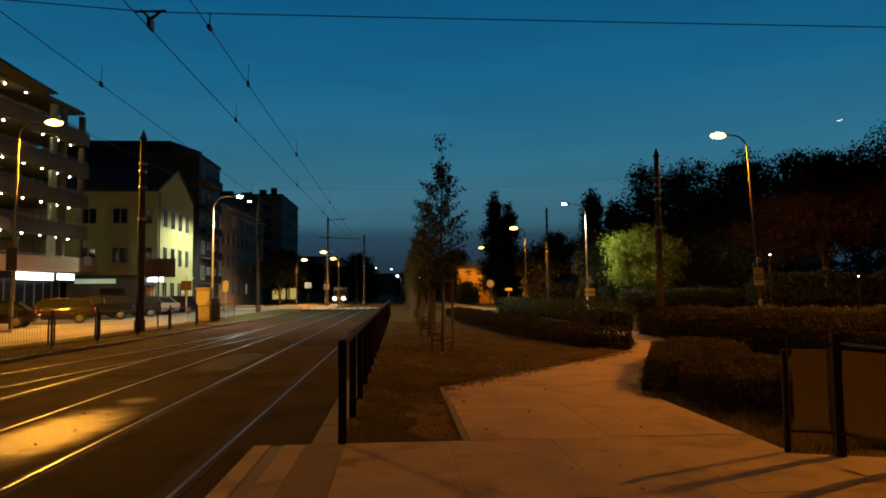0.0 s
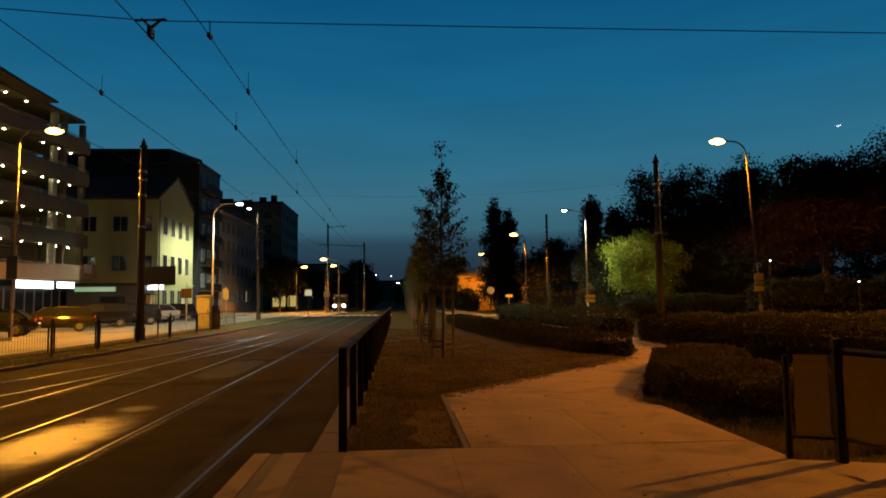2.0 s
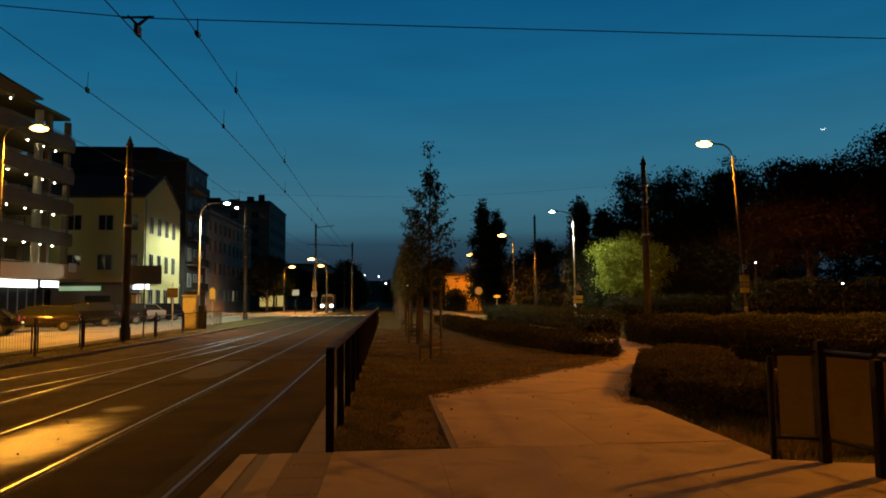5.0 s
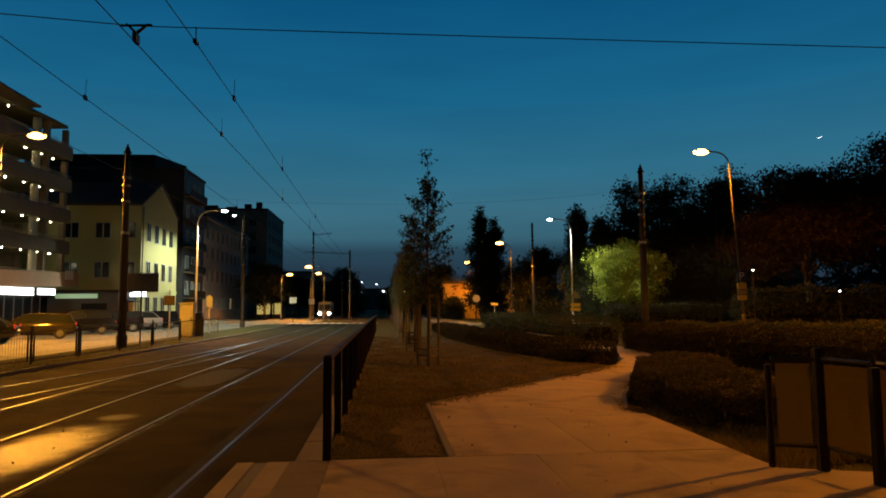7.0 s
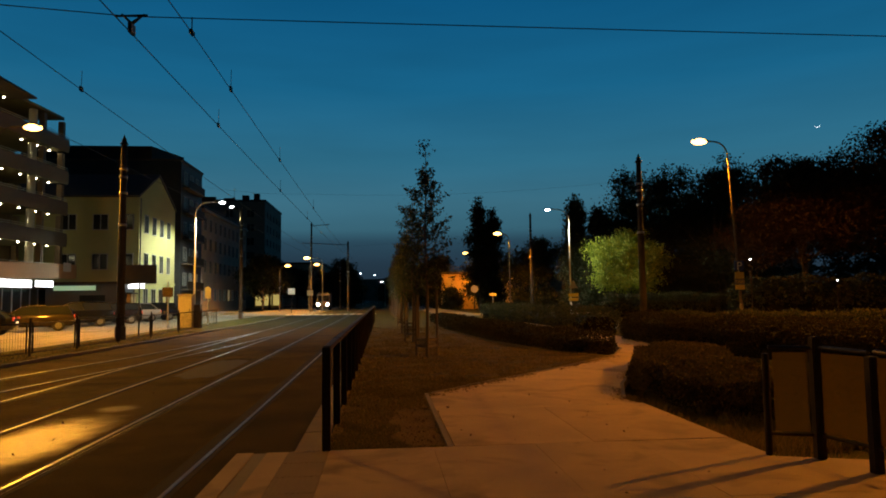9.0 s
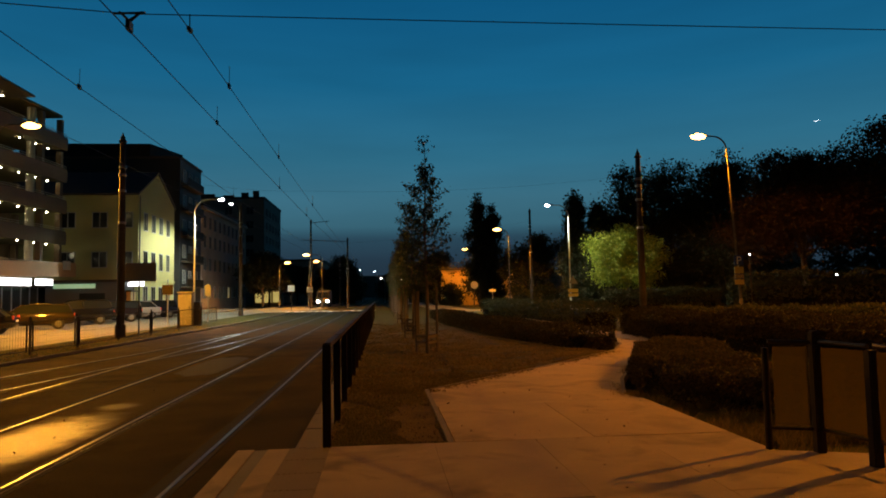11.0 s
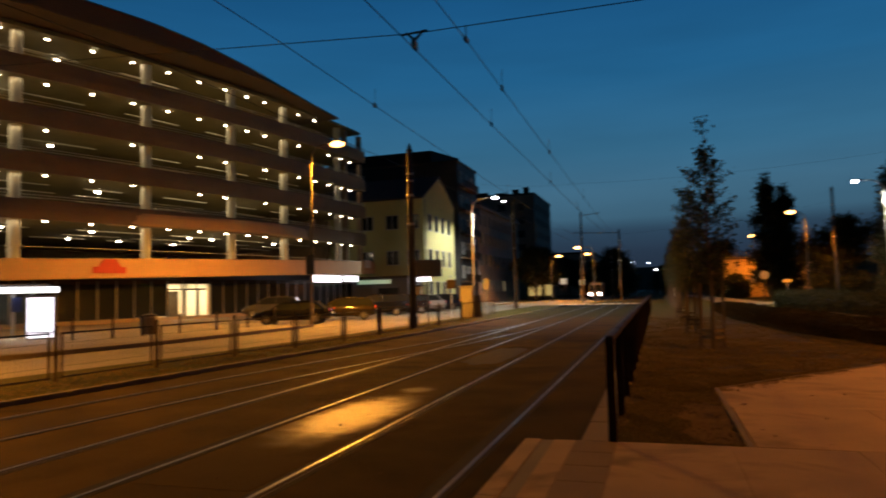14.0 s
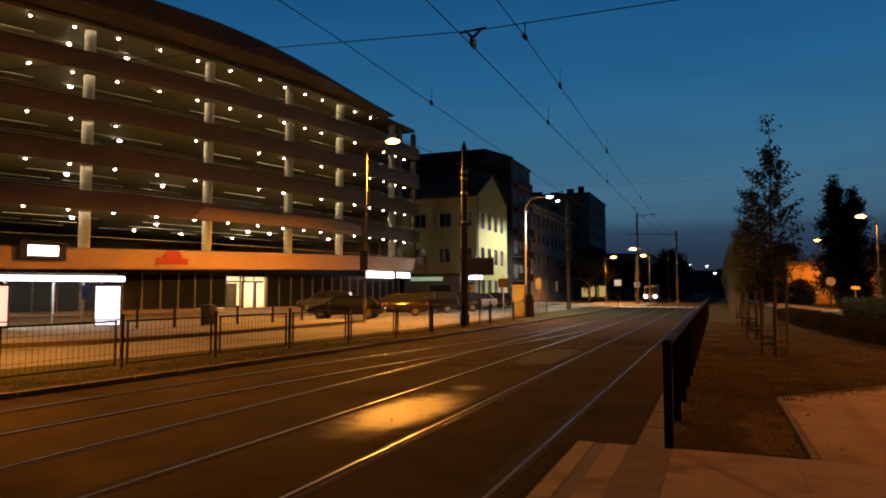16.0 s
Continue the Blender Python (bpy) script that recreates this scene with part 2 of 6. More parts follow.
M_BUSH = leaf_material("bush_leaf", (0.028, 0.025, 0.008), (0.075, 0.048, 0.016))
# near-black colour of the hedge cores stands for the shade inside them
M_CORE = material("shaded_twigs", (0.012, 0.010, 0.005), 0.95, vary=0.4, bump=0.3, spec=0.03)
M_WHITEPAINT = material("road_marking", (0.70, 0.68, 0.62), 0.8, vary=0.2, fine=50, broad=3, bump=0.1)
M_SIGNWHITE = material("sign_white", (0.86, 0.86, 0.83), 0.5, vary=0.08, bump=0)
M_SIGNGREY = material("sign_pale_grey", (0.30, 0.30, 0.28), 0.6, vary=0.1, bump=0)
M_SIGNBLUE = material("sign_blue", (0.02, 0.05, 0.22), 0.45, vary=0.08, bump=0)
M_SIGNYELLOW = material("sign_yellow", (0.46, 0.37, 0.08), 0.5, vary=0.1, bump=0)
M_SIGNBACK = material("sign_back_grey", (0.16, 0.155, 0.15), 0.55, metal=0.4, vary=0.2, bump=0)
M_BLACK = material("black_plastic", (0.015, 0.015, 0.015), 0.5, vary=0.3, bump=0.05)
M_RUBBER = material("tyre_rubber", (0.02, 0.02, 0.02), 0.85, vary=0.3, bump=0.2)
M_RED = material("red_sign_panel", (0.50, 0.05, 0.03), 0.5, vary=0.1, bump=0)
M_ORANGEWALL = material("ochre_render", (0.50, 0.34, 0.16), 0.9, vary=0.2, fine=20, broad=0.4, bump=0.2)
M_CLEAR = clear_glass("shelter_glass", (0.03, 0.035, 0.03), 0.12)
M_SMOKED = clear_glass("smoked_panel", (0.038, 0.029, 0.009), 0.5)
# the scratched panels let light through
sn, sl = M_SMOKED.node_tree.nodes, M_SMOKED.node_tree.links
s_tr, s_mix, s_no, s_ra = sn.new("ShaderNodeBsdfTranslucent"), sn.new("ShaderNodeMixShader"), sn.new("ShaderNodeTexNoise"), sn.new("ShaderNodeMapRange")
s_tr.inputs["Color"].default_value = (0.050, 0.038, 0.011, 1)
s_no.inputs["Scale"].default_value, s_no.inputs["Detail"].default_value = 2.2, 6
s_ra.inputs["To Min"].default_value, s_ra.inputs["To Max"].default_value = 0.25, 0.85
sl.new(s_no.outputs["Fac"], s_ra.inputs["Value"])
sl.new(s_ra.outputs[0], s_mix.inputs[0])
sl.new(sn["Principled BSDF"].outputs[0], s_mix.inputs[1])
sl.new(s_tr.outputs[0], s_mix.inputs[2])
sl.new(s_mix.outputs[0], sn["Material Output"].inputs[0])
M_HANDRAIL = material("worn_handrail", (0.05, 0.042, 0.032), 0.3, metal=0.6, spec=0.5, vary=0.3, bump=0.05)
G_SODIUM = glow("sodium_lens", (1.0, 0.47, 0.11), 11)
G_HEAD = glow("headlight_lens", (1.0, 0.97, 0.88), 40)
G_LED = glow("led_lens", (0.85, 0.95, 1.0), 40)
G_CEIL = glow("ceiling_lamp_lens", (1.0, 0.92, 0.58), 48)
G_SIGN = glow("lit_sign_face", (0.95, 0.97, 1.0), 3.0)
G_TUBE = glow("light_strip", (0.92, 1.0, 0.93), 3.2)
G_POSTER = glow("lit_poster", (0.95, 0.98, 1.0), 2.2)
G_REDPOSTER = glow("lit_warm_poster", (1.0, 0.55, 0.36), 1.5)
G_GREEN = glow("green_sign_face", (0.06, 0.50, 0.26), 0.42)
G_ROOM = glow("lit_room", (1.0, 0.80, 0.36), 0.30)
G_LITWALL = glow("lit_wall_glow", (1.0, 0.74, 0.20), 0.45)
G_MOON = glow("moon_face", (0.9, 0.95, 1.0), 3)


# ---------------- mesh helpers ----------------
def mesh_ob(name, bm, mat, smooth=False):
    me = bpy.data.meshes.new(name)
    if smooth:
        for f in bm.faces:
            f.smooth = True
    bm.normal_update()
    bm.to_mesh(me)
    bm.free()
    me.materials.append(mat)
    return new(name, me)


def part(name, bm, mat, parent, label="", smooth=False):
    ob = mesh_ob(name, bm, mat, smooth)
    ob.parent = parent
    if label:
        tagged(ob, label)
    return ob


def base(name, label, category, group="", kind="", at=(0, 0, 0), rz=0):
    ob = new(name)
    ob.empty_display_size = 0.2
    ob.matrix_basis = pose(*at, 0, 0, rz)
    return tagged(ob, label, category, group, kind)


def box(bm, c, s, rz=0.0, bevel=0.0, rx=0.0, ry=0.0):
    r = bmesh.ops.create_cube(bm, size=1.0, matrix=pose(*c, rx, ry, rz) @ Matrix.Diagonal((*s, 1)))
    if bevel:
        es = {e for v in r["verts"] for e in v.link_edges}
        bmesh.ops.bevel(bm, geom=list(es), offset=bevel, segments=2, affect="EDGES", clamp_overlap=True)
    return bm


def B(c, s, rz=0.0, bevel=0.0, rx=0.0, ry=0.0):
    return box(bmesh.new(), c, s, rz, bevel, rx, ry)


def tube(bm, pts, radii, seg=8, cap=True):
    """A round bar along points, with a radius at each."""
    pts = [Vector(p) for p in pts]
    if not isinstance(radii, (list, tuple)):
        radii = [radii] * len(pts)
    rings = []
    for i, p in enumerate(pts):
        d = (pts[min(i + 1, len(pts) - 1)] - pts[max(i - 1, 0)]).normalized()
        u = d.orthogonal().normalized() if abs(d.z) > 0.95 else d.cross(Vector((0, 0, 1))).normalized()
        if abs(d.z) > 0.95:
            u = Vector((1, 0, 0)) - d * d.x
            u.normalize()
        w = d.cross(u)
        rings.append([bm.verts.new(p + radii[i] * (math.cos(a) * u + math.sin(a) * w)) for a in [2 * math.pi * k / seg for k in range(seg)]])
    for a, b in zip(rings, rings[1:]):
        for k in range(seg):
            bm.faces.new((a[k], a[(k + 1) % seg], b[(k + 1) % seg], b[k]))
    if cap:
        bm.faces.new(rings[0][::-1])
        bm.faces.new(rings[-1])
    return bm


def T(pts, radii, seg=8):
    return tube(bmesh.new(), pts, radii, seg)


def prism(bm, poly, z0, z1):
    """A flat plate of the outline poly between two heights."""
    lo, hi = [bm.verts.new((x, y, z0)) for x, y in poly], [bm.verts.new((x, y, z1)) for x, y in poly]
    n = len(poly)
    bm.faces.new(lo[::-1])
    bm.faces.new(hi)
    for i in range(n):
        bm.faces.new((lo[i], lo[(i + 1) % n], hi[(i + 1) % n], hi[i]))
    bmesh.ops.recalc_face_normals(bm, faces=bm.faces[:])
    return bm


def sweep(path, profile, closed=True):
    """A profile of (side, up) carried along a plan path of (x, y, z); side points to the right of the path."""
    bm = bmesh.new()
    rings = []
    for i, (x, y, z) in enumerate(path):
        a, b = path[max(i - 1, 0)], path[min(i + 1, len(path) - 1)]
        d = Vector((b[0] - a[0], b[1] - a[1])).normalized()
        rings.append([bm.verts.new((x + s * d.y, y - s * d.x, z + u)) for s, u in profile])
    k = len(profile)
    for a, b in zip(rings, rings[1:]):
        for i in range(k if closed else k - 1):
            bm.faces.new((a[i], a[(i + 1) % k], b[(i + 1) % k], b[i]))
    if closed:
        bm.faces.new(rings[0][::-1])
        bm.faces.new(rings[-1])
    bmesh.ops.recalc_face_normals(bm, faces=bm.faces[:])
    return bm


def lathe(bm, rings, at=(0, 0, 0), seg=12):
    """A turned shape from (radius, height) pairs."""
    rows = [[bm.verts.new((at[0] + r * math.cos(2 * math.pi * k / seg), at[1] + r * math.sin(2 * math.pi * k / seg), at[2] + z)) for k in range(seg)] for r, z in rings]
    for a, b in zip(rows, rows[1:]):
        for k in range(seg):
            bm.faces.new((a[k], a[(k + 1) % seg], b[(k + 1) % seg], b[k]))
    bm.faces.new(rows[0][::-1])
    bm.faces.new(rows[-1])
    return bm


def lamp_light(name, kind, at, power, colour, size, parent=None, **more):
    d = bpy.data.lights.new(name, kind)
    d.energy, d.color = power, colour
    if kind == "AREA":
        d.shape, d.size, d.size_y = "RECTANGLE", size[0], size[1]
    else:
        d.shadow_soft_size = size
    ob = new(name, d)
    ob.matrix_basis = at if isinstance(at, Matrix) else pose(*at)
    ob.parent = parent
    return ob


def leaves(name, places, size, mat, rng, droop=0.5):
    """One mesh of many small folded leaves at the places given."""
    n = len(places)
    p = np.asarray(places, float)
    d = rng.normal(size=(n, 3))
    d[:, 2] -= droop * 0.5
    d /= np.linalg.norm(d, axis=1)[:, None]
    u = np.cross(d, rng.normal(size=(n, 3)))
    u /= np.linalg.norm(u, axis=1)[:, None] + 1e-9
    s = size * rng.uniform(0.6, 1.35, (n, 1))
    nrm = np.cross(d, u)
    tip, mid, left, right = p + d * s, p + nrm * s * 0.12, p + d * s * 0.5 + u * s * 0.34, p + d * s * 0.5 - u * s * 0.34
    v = np.stack([p - d * s * 0.1, left, tip, right], 1)
    v[:, 1] += nrm * s * 0.14
    v[:, 3] += nrm * s * 0.14
    v = v.reshape(-1, 3)
    me = bpy.data.meshes.new(name)
    i = np.arange(n) * 4
    f = np.concatenate([np.stack([i, i + 1, i + 2], 1), np.stack([i, i + 2, i + 3], 1)])
    me.from_pydata(v.tolist(), [], f.tolist())
    me.materials.append(mat)
    return me


# ---------------- ground, tracks and road ----------------
def slab(name, poly, z0, z1, mat, label, category):
    return tagged(mesh_ob(name, prism(bmesh.new(), poly, z0, z1), mat), label, category, kind="structure")


KERB = [(-17, -40), (-12.4, -8), (-10.4, 2), (-9.78, 7.2), (-9.55, 9.9), (-9.38, 13), (-9.25, 16), (-9.1, 19), (-8.95, 24), (-8.75, 30), (-8.6, 36), (-8.5, 48), (-8.5, 66)]


def kerb_x(y):
    """The kerb's gentle curve, smoothed over a few metres."""
    return sum(float(np.interp(y + d, [p[1] for p in KERB], [p[0] for p in KERB])) for d in (-2.4, -1.2, 0, 1.2, 2.4)) / 5


KERB_FINE = [(kerb_x(q), float(q)) for q in np.linspace(-38, 66, 100)]


gb = bmesh.new()
bmesh.ops.create_grid(gb, x_segments=60, y_segments=60, size=2200)
tagged(mesh_ob("ground", gb, M_GROUND), "dark dry grass ground reaching to the horizon", "ground", kind="structure").location = (0, 0, -0.12)

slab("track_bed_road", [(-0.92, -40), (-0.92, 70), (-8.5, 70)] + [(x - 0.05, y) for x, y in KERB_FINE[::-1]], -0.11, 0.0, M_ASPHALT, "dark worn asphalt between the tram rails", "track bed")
FAR_KERB = [(-26.0, 2), (-21.5, 8.5), (-18.95, 12.6), (-17.65, 15.3), (-17.1, 19.7), (-16.95, 24), (-17.05, 30.9)]
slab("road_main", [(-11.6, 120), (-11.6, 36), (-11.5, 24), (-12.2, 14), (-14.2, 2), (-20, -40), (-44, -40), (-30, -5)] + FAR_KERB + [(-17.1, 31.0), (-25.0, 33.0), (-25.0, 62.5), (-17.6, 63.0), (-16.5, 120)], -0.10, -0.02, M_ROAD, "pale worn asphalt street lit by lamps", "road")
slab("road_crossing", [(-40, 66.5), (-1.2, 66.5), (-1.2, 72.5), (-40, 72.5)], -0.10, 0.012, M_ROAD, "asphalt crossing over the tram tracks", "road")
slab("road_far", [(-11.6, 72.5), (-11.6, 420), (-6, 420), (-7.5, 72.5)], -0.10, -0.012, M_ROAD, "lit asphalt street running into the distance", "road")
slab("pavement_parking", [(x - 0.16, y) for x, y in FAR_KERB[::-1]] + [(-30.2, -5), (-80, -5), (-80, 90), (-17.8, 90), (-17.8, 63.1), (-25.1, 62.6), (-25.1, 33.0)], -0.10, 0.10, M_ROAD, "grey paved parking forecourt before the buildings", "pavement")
slab("road_side", [(7.5, 60), (60, 52), (60, 57), (9, 66.5), (7.6, 130), (4.8, 130), (5.2, 66)], -0.10, -0.012, M_ROAD, "side street behind the hedges under lamps", "road")
slab("verge_far_ground", [(-8.4, 72.6), (-1.2, 72.6), (-1.2, 300), (-5, 300)], -0.10, -0.03, M_GROUND, "dark grass between the far tracks", "ground")
tagged(mesh_ob("far_kerb", sweep([(x, y, 0) for x, y in FAR_KERB], [(0.0, -0.1), (0.0, 0.115), (-0.02, 0.125), (-0.16, 0.125), (-0.16, -0.1)]), M_KERB), "dark worn kerb along the bus stop pavement", "kerb", kind="structure")

VERGE_OUT = [(-11.6, 66), (-11.6, 36), (-11.55, 24), (-12.25, 14), (-14.2, 2), (-20, -40)]
slab("verge_ground", [(x - 0.10, y) for x, y in KERB_FINE] + VERGE_OUT, -0.11, 0.07, M_GROUND, "narrow grass verge between track and street", "grass verge")

# kerb stones along the verge
kerb_line = base("kerb", "worn grey stone kerb beside the tram track", "kerb", kind="structure")
kb_me = None
y = 2.0
while y < 60:
    x0, x1 = kerb_x(y), kerb_x(y + 0.98)
    ang = math.degrees(math.atan2(x0 - x1, 0.98))
    if kb_me is None:
        st = part("kerb_stone", B((0, 0, 0), (0.14, 0.985, 0.22), bevel=0.012), M_KERB, kerb_line)
        kb_me = st.data
    else:
        st = new("kerb_stone", kb_me)
        st.parent = kerb_line
    st.matrix_basis = pose((x0 + x1) / 2 - 0.07, y + 0.49, -0.028 + 0.004 * math.sin(y * 7), 0, 0, ang)
    y += 1.0


# rails: head, groove lip and foot in one grooved profile
RAIL = [(-0.022, -0.05), (-0.022, 0.006), (-0.018, 0.009), (0.018, 0.009), (0.022, 0.005), (0.026, -0.02), (0.066, -0.02), (0.068, 0.002), (0.079, 0.004), (0.081, -0.05)]
SEAL = [(-0.085, -0.01), (-0.085, 0.003), (0.15, 0.003), (0.15, -0.01)]


def divert(y):
    """How far the branch track has left the second track."""
    return float(np.interp(y, [-2, 0, 5, 7, 9, 12, 14, 16, 18, 20, 23.5, 27, 31, 35], [3.65, 3.35, 2.84, 2.70, 2.53, 2.19, 1.92, 1.63, 1.30, 0.96, 0.60, 0.32, 0.11, 0.01]))


def track(label, x, y0, y1, side=None):
    t = base("tram_track", label, "tram track", "tram tracks", kind="structure")
    for s in (-0.7175, 0.7175):
        if side is None:
            line = [(x + s, y0 + (y1 - y0) * k / 40, 0.0) for k in range(41)]
        else:
            line = [(x + s - divert(q), q, 0.002) for q in np.linspace(y0, y1, 60)]
        inner = [(a if s < 0 else -a, b) for a, b in RAIL]
        part("rail", sweep(line, inner), M_RAIL, t)
        part("joint_seal", sweep([(a, b, c + 0.0015 * (s > 0)) for a, b, c in line], [(a if s < 0 else -a, b) for a, b in SEAL]), M_SEAL, t)
    return t


track("polished grooved tram rails set in asphalt by the platform", -2.505, -38, 300)
track("polished grooved tram rails set in asphalt, second track", -5.36, -38, 300)
track("branch tram rails curving into the second track", -5.36, -2, 35.0, side=1)

# smooth repair patches in the asphalt
def patch(name, x0, x1, y0, y1, mat, label, seed, z=0.004):
    rng = random.Random(seed)
    poly = []
    for k in range(26):
        a = 2 * math.pi * k / 26
        c, s = math.cos(a), math.sin(a)
        q = 1 / max(abs(c), abs(s)) ** 0.7
        poly.append(((x0 + x1) / 2 + (x1 - x0) / 2 * c * q * rng.uniform(0.9, 1.0) * 0.92, (y0 + y1) / 2 + (y1 - y0) / 2 * s * q * rng.uniform(0.8, 1.0) * 0.92))
    return slab(name, poly, -0.005, z, mat, label, "asphalt patch")


slab("road_patch", [(-4.53, 4.8), (-3.34, 4.8), (-3.34, 9.95), (-4.53, 9.95)], -0.005, 0.0022, M_SPOT, "traffic-polished shiny asphalt between the tracks", "asphalt patch")
slab("road_patch", [(-4.53, 9.952), (-3.34, 9.952), (-3.34, 12.4), (-4.53, 12.4)], -0.005, 0.0022, M_SPOT_SMALL, "small traffic-polished asphalt spot between the tracks", "asphalt patch")
patch("road_patch", -4.48, -3.36, 13.8, 18.7, M_WORN, "large dark bitumen repair across the track", 8, 0.0025)

# asphalt gives way to grass between the far rails
for i, (x, w) in enumerate(((-2.505, 1.1), (-5.36, 1.1), (-3.93, 1.05), (-1.35, 0.7), (-7.35, 2.2))):
    slab("track_grass_ground", [(x - w / 2, 38 + i % 2), (x + w / 2, 38 + i % 2), (x + w / 2, 66.2), (x - w / 2, 66.2)], -0.02, 0.003 + 0.001 * (i % 3), M_TRACKGRASS, "low grass between the tram rails", "grass")

# the far rails lie in dark open ballast
for x in (-2.505, -5.36):
    for g in (-0.7175, 0.7175):
        tagged(mesh_ob("rail_ballast", B((x + g, 52.3, -0.001), (0.52, 27.6, 0.016)), M_SEAL), "dark oily ballast beside the far rails", "ballast", kind="structure")

# zebra bars on the crossing
zebra = base("road_marking", "worn white zebra bars on the crossing", "road marking", kind="structure")
for k in range(13):
    part("bar", B((-9.6 + k * 0.72, 69.4, 0.014), (0.4, 3.2, 0.008)), M_WHITEPAINT, zebra)
# platform and path
PX0, PX1, PY1 = -1.47, 3.72, 7.0
slab("pavement_base", [(PX0 + 0.02, -14), (PX1 + 6, -14), (PX1 + 6, 4.2), (PX1, 6.2), (PX1, 9.5), (0.72, 9.5), (0.72, PY1), (PX0 + 0.02, PY1)], -0.11, 0.028, M_CONCRETE, "sand-filled joints under the platform slabs", "pavement")

def pave(parent, name, x0, x1, y0, y1, w, l, mat, z=0.014, shift=0.0):
    """Slabs laid in rows, each its own piece, on shared meshes."""
    nx, ny = max(1, round((x1 - x0) / w)), max(1, round((y1 - y0) / l))
    dx, dy = (x1 - x0) / nx, (y1 - y0) / ny
    me = None
    for i in range(nx):
        for j in range(ny):
            if me is None:
                o = part(name, B((0, 0, 0), (dx - 0.0025, dy - 0.0025, 0.05), bevel=0.001), mat, parent)
                me = o.data
            else:
                o = new(name, me)
                o.parent = parent
            o.matrix_basis = pose(x0 + (i + 0.5) * dx, y0 + (j + 0.5) * dy, z + 0.0012 * math.sin(i * 7.1 + j * 3.7), 0.06 * math.sin(i * 3 + j), 0.06 * math.cos(i + j * 5), 0)


plat = base("platform_pavement", "worn concrete platform slabs in sodium light", "pavement", kind="structure")
pave(plat, "edge_slab", -1.47, -1.30, 1.0, PY1, 0.17, 1.0, M_CONCRETE, 0.018)
pave(plat, "dark_strip", -1.30, -1.17, 1.0, PY1, 0.13, 1.0, M_ROAD, 0.009)
pave(plat, "slab", -1.17, -0.95, 1.0, PY1, 0.22, 1.0, M_CONCRETE, 0.016)
pave(plat, "slab", -0.55, 3.69, 1.0, PY1, 1.06, 2.0, M_CONCRETE, 0.016)
pave(plat, "slab", 3.69, 6.2, 1.0, 5.0, 1.25, 2.0, M_CONCRETE, 0.014)
pave(plat, "slab", 0.73, 3.69, PY1, 9.25, 1.48, 2.25, M_PATH, 0.018)
tb_ = bmesh.new()
box(tb_, (0, 0, 0), (0.395, 0.495, 0.05))
for k in range(8):
    box(tb_, (-0.17 + k * 0.0486, 0, 0.026), (0.022, 0.48, 0.006))
tac = part("tactile_slab", tb_, M_TACTILE, plat, "ribbed tactile slab")
tac.matrix_basis = pose(-0.75, 1.25, 0.016)
for k in range(1, 12):
    o = new("tactile_slab", tac.data)
    o.parent = plat
    o.matrix_basis = pose(-0.75, 1.25 + k * 0.5, 0.016)

PATH_L = [(0.72, 9.4), (0.74, 10.95), (2.1, 12.55), (3.49, 14.0), (5.0, 15.9), (6.1, 17.3), (7.0, 19.3), (7.55, 22.0), (7.7, 26), (7.8, 40)]
PATH_R = [(3.70, 9.4), (3.60, 10.0), (4.15, 11.6), (5.05, 13.5), (6.6, 16.2), (7.6, 18.2), (8.3, 20.4), (8.75, 22.5), (9.0, 26), (9.1, 40)]
slab("path_pavement", PATH_L + PATH_R[::-1], -0.11, 0.022, M_PATH, "pale concrete footpath bending between hedges", "footpath")
for side, line in (("l", PATH_L[1:]), ("r", PATH_R[1:])):
    s = -1 if side == "l" else 1
    tagged(mesh_ob("path_edging", sweep([(x, y, 0) for x, y in line], [(0.0, -0.1), (0.0, 0.034), (0.06 * s, 0.034), (0.06 * s, -0.1)]), M_KERB), "thin concrete edging strip along the footpath", "edging", kind="structure")

# planting strip by the fence, with its border of setts
slab("strip_soil_ground", [(-0.60, PY1 + 0.01), (0.66, PY1 + 0.01), (0.68, 10.9), (0.5, 11.6), (-0.2, 11.2), (-0.60, 12.0)], -0.11, 0.020, M_SOIL, "dry trampled grass and bare soil by the fence", "planting strip")
slab("lawn_ground", [(-0.60, 10.5), (0.62, 10.5), (0.68, 11), (0.9, 11.5), (2.0, 12.6), (3.4, 14.1), (5.9, 17.3), (5.0, 19), (3.9, 24), (3.0, 34), (3.4, 60), (-0.55, 60)], -0.11, 0.014, M_LAWN, "dark short lawn with a row of young trees", "lawn")
tagged(mesh_ob("strip_edging", B((0.69, 8.98, -0.03), (0.06, 3.94, 0.14)), M_KERB), "thin concrete edging of the planting strip", "edging", kind="structure")
edge = base("track_edging", "narrow concrete kerb slabs between track and fence", "edging", kind="structure")
eb = part("edging_slab", B((0, 0, 0), (0.29, 0.985, 0.14), bevel=0.008), M_KERB, edge)
eb.matrix_basis = pose(-0.765, 7.52, -0.035)
for k in range(1, 45):
    o = new("edging_slab", eb.data)
    o.parent = edge
    o.matrix_basis = pose(-0.765, 7.52 + k, -0.035 + 0.003 * math.sin(k * 3.1), 0, 0, 0.25 * math.sin(k * 5))


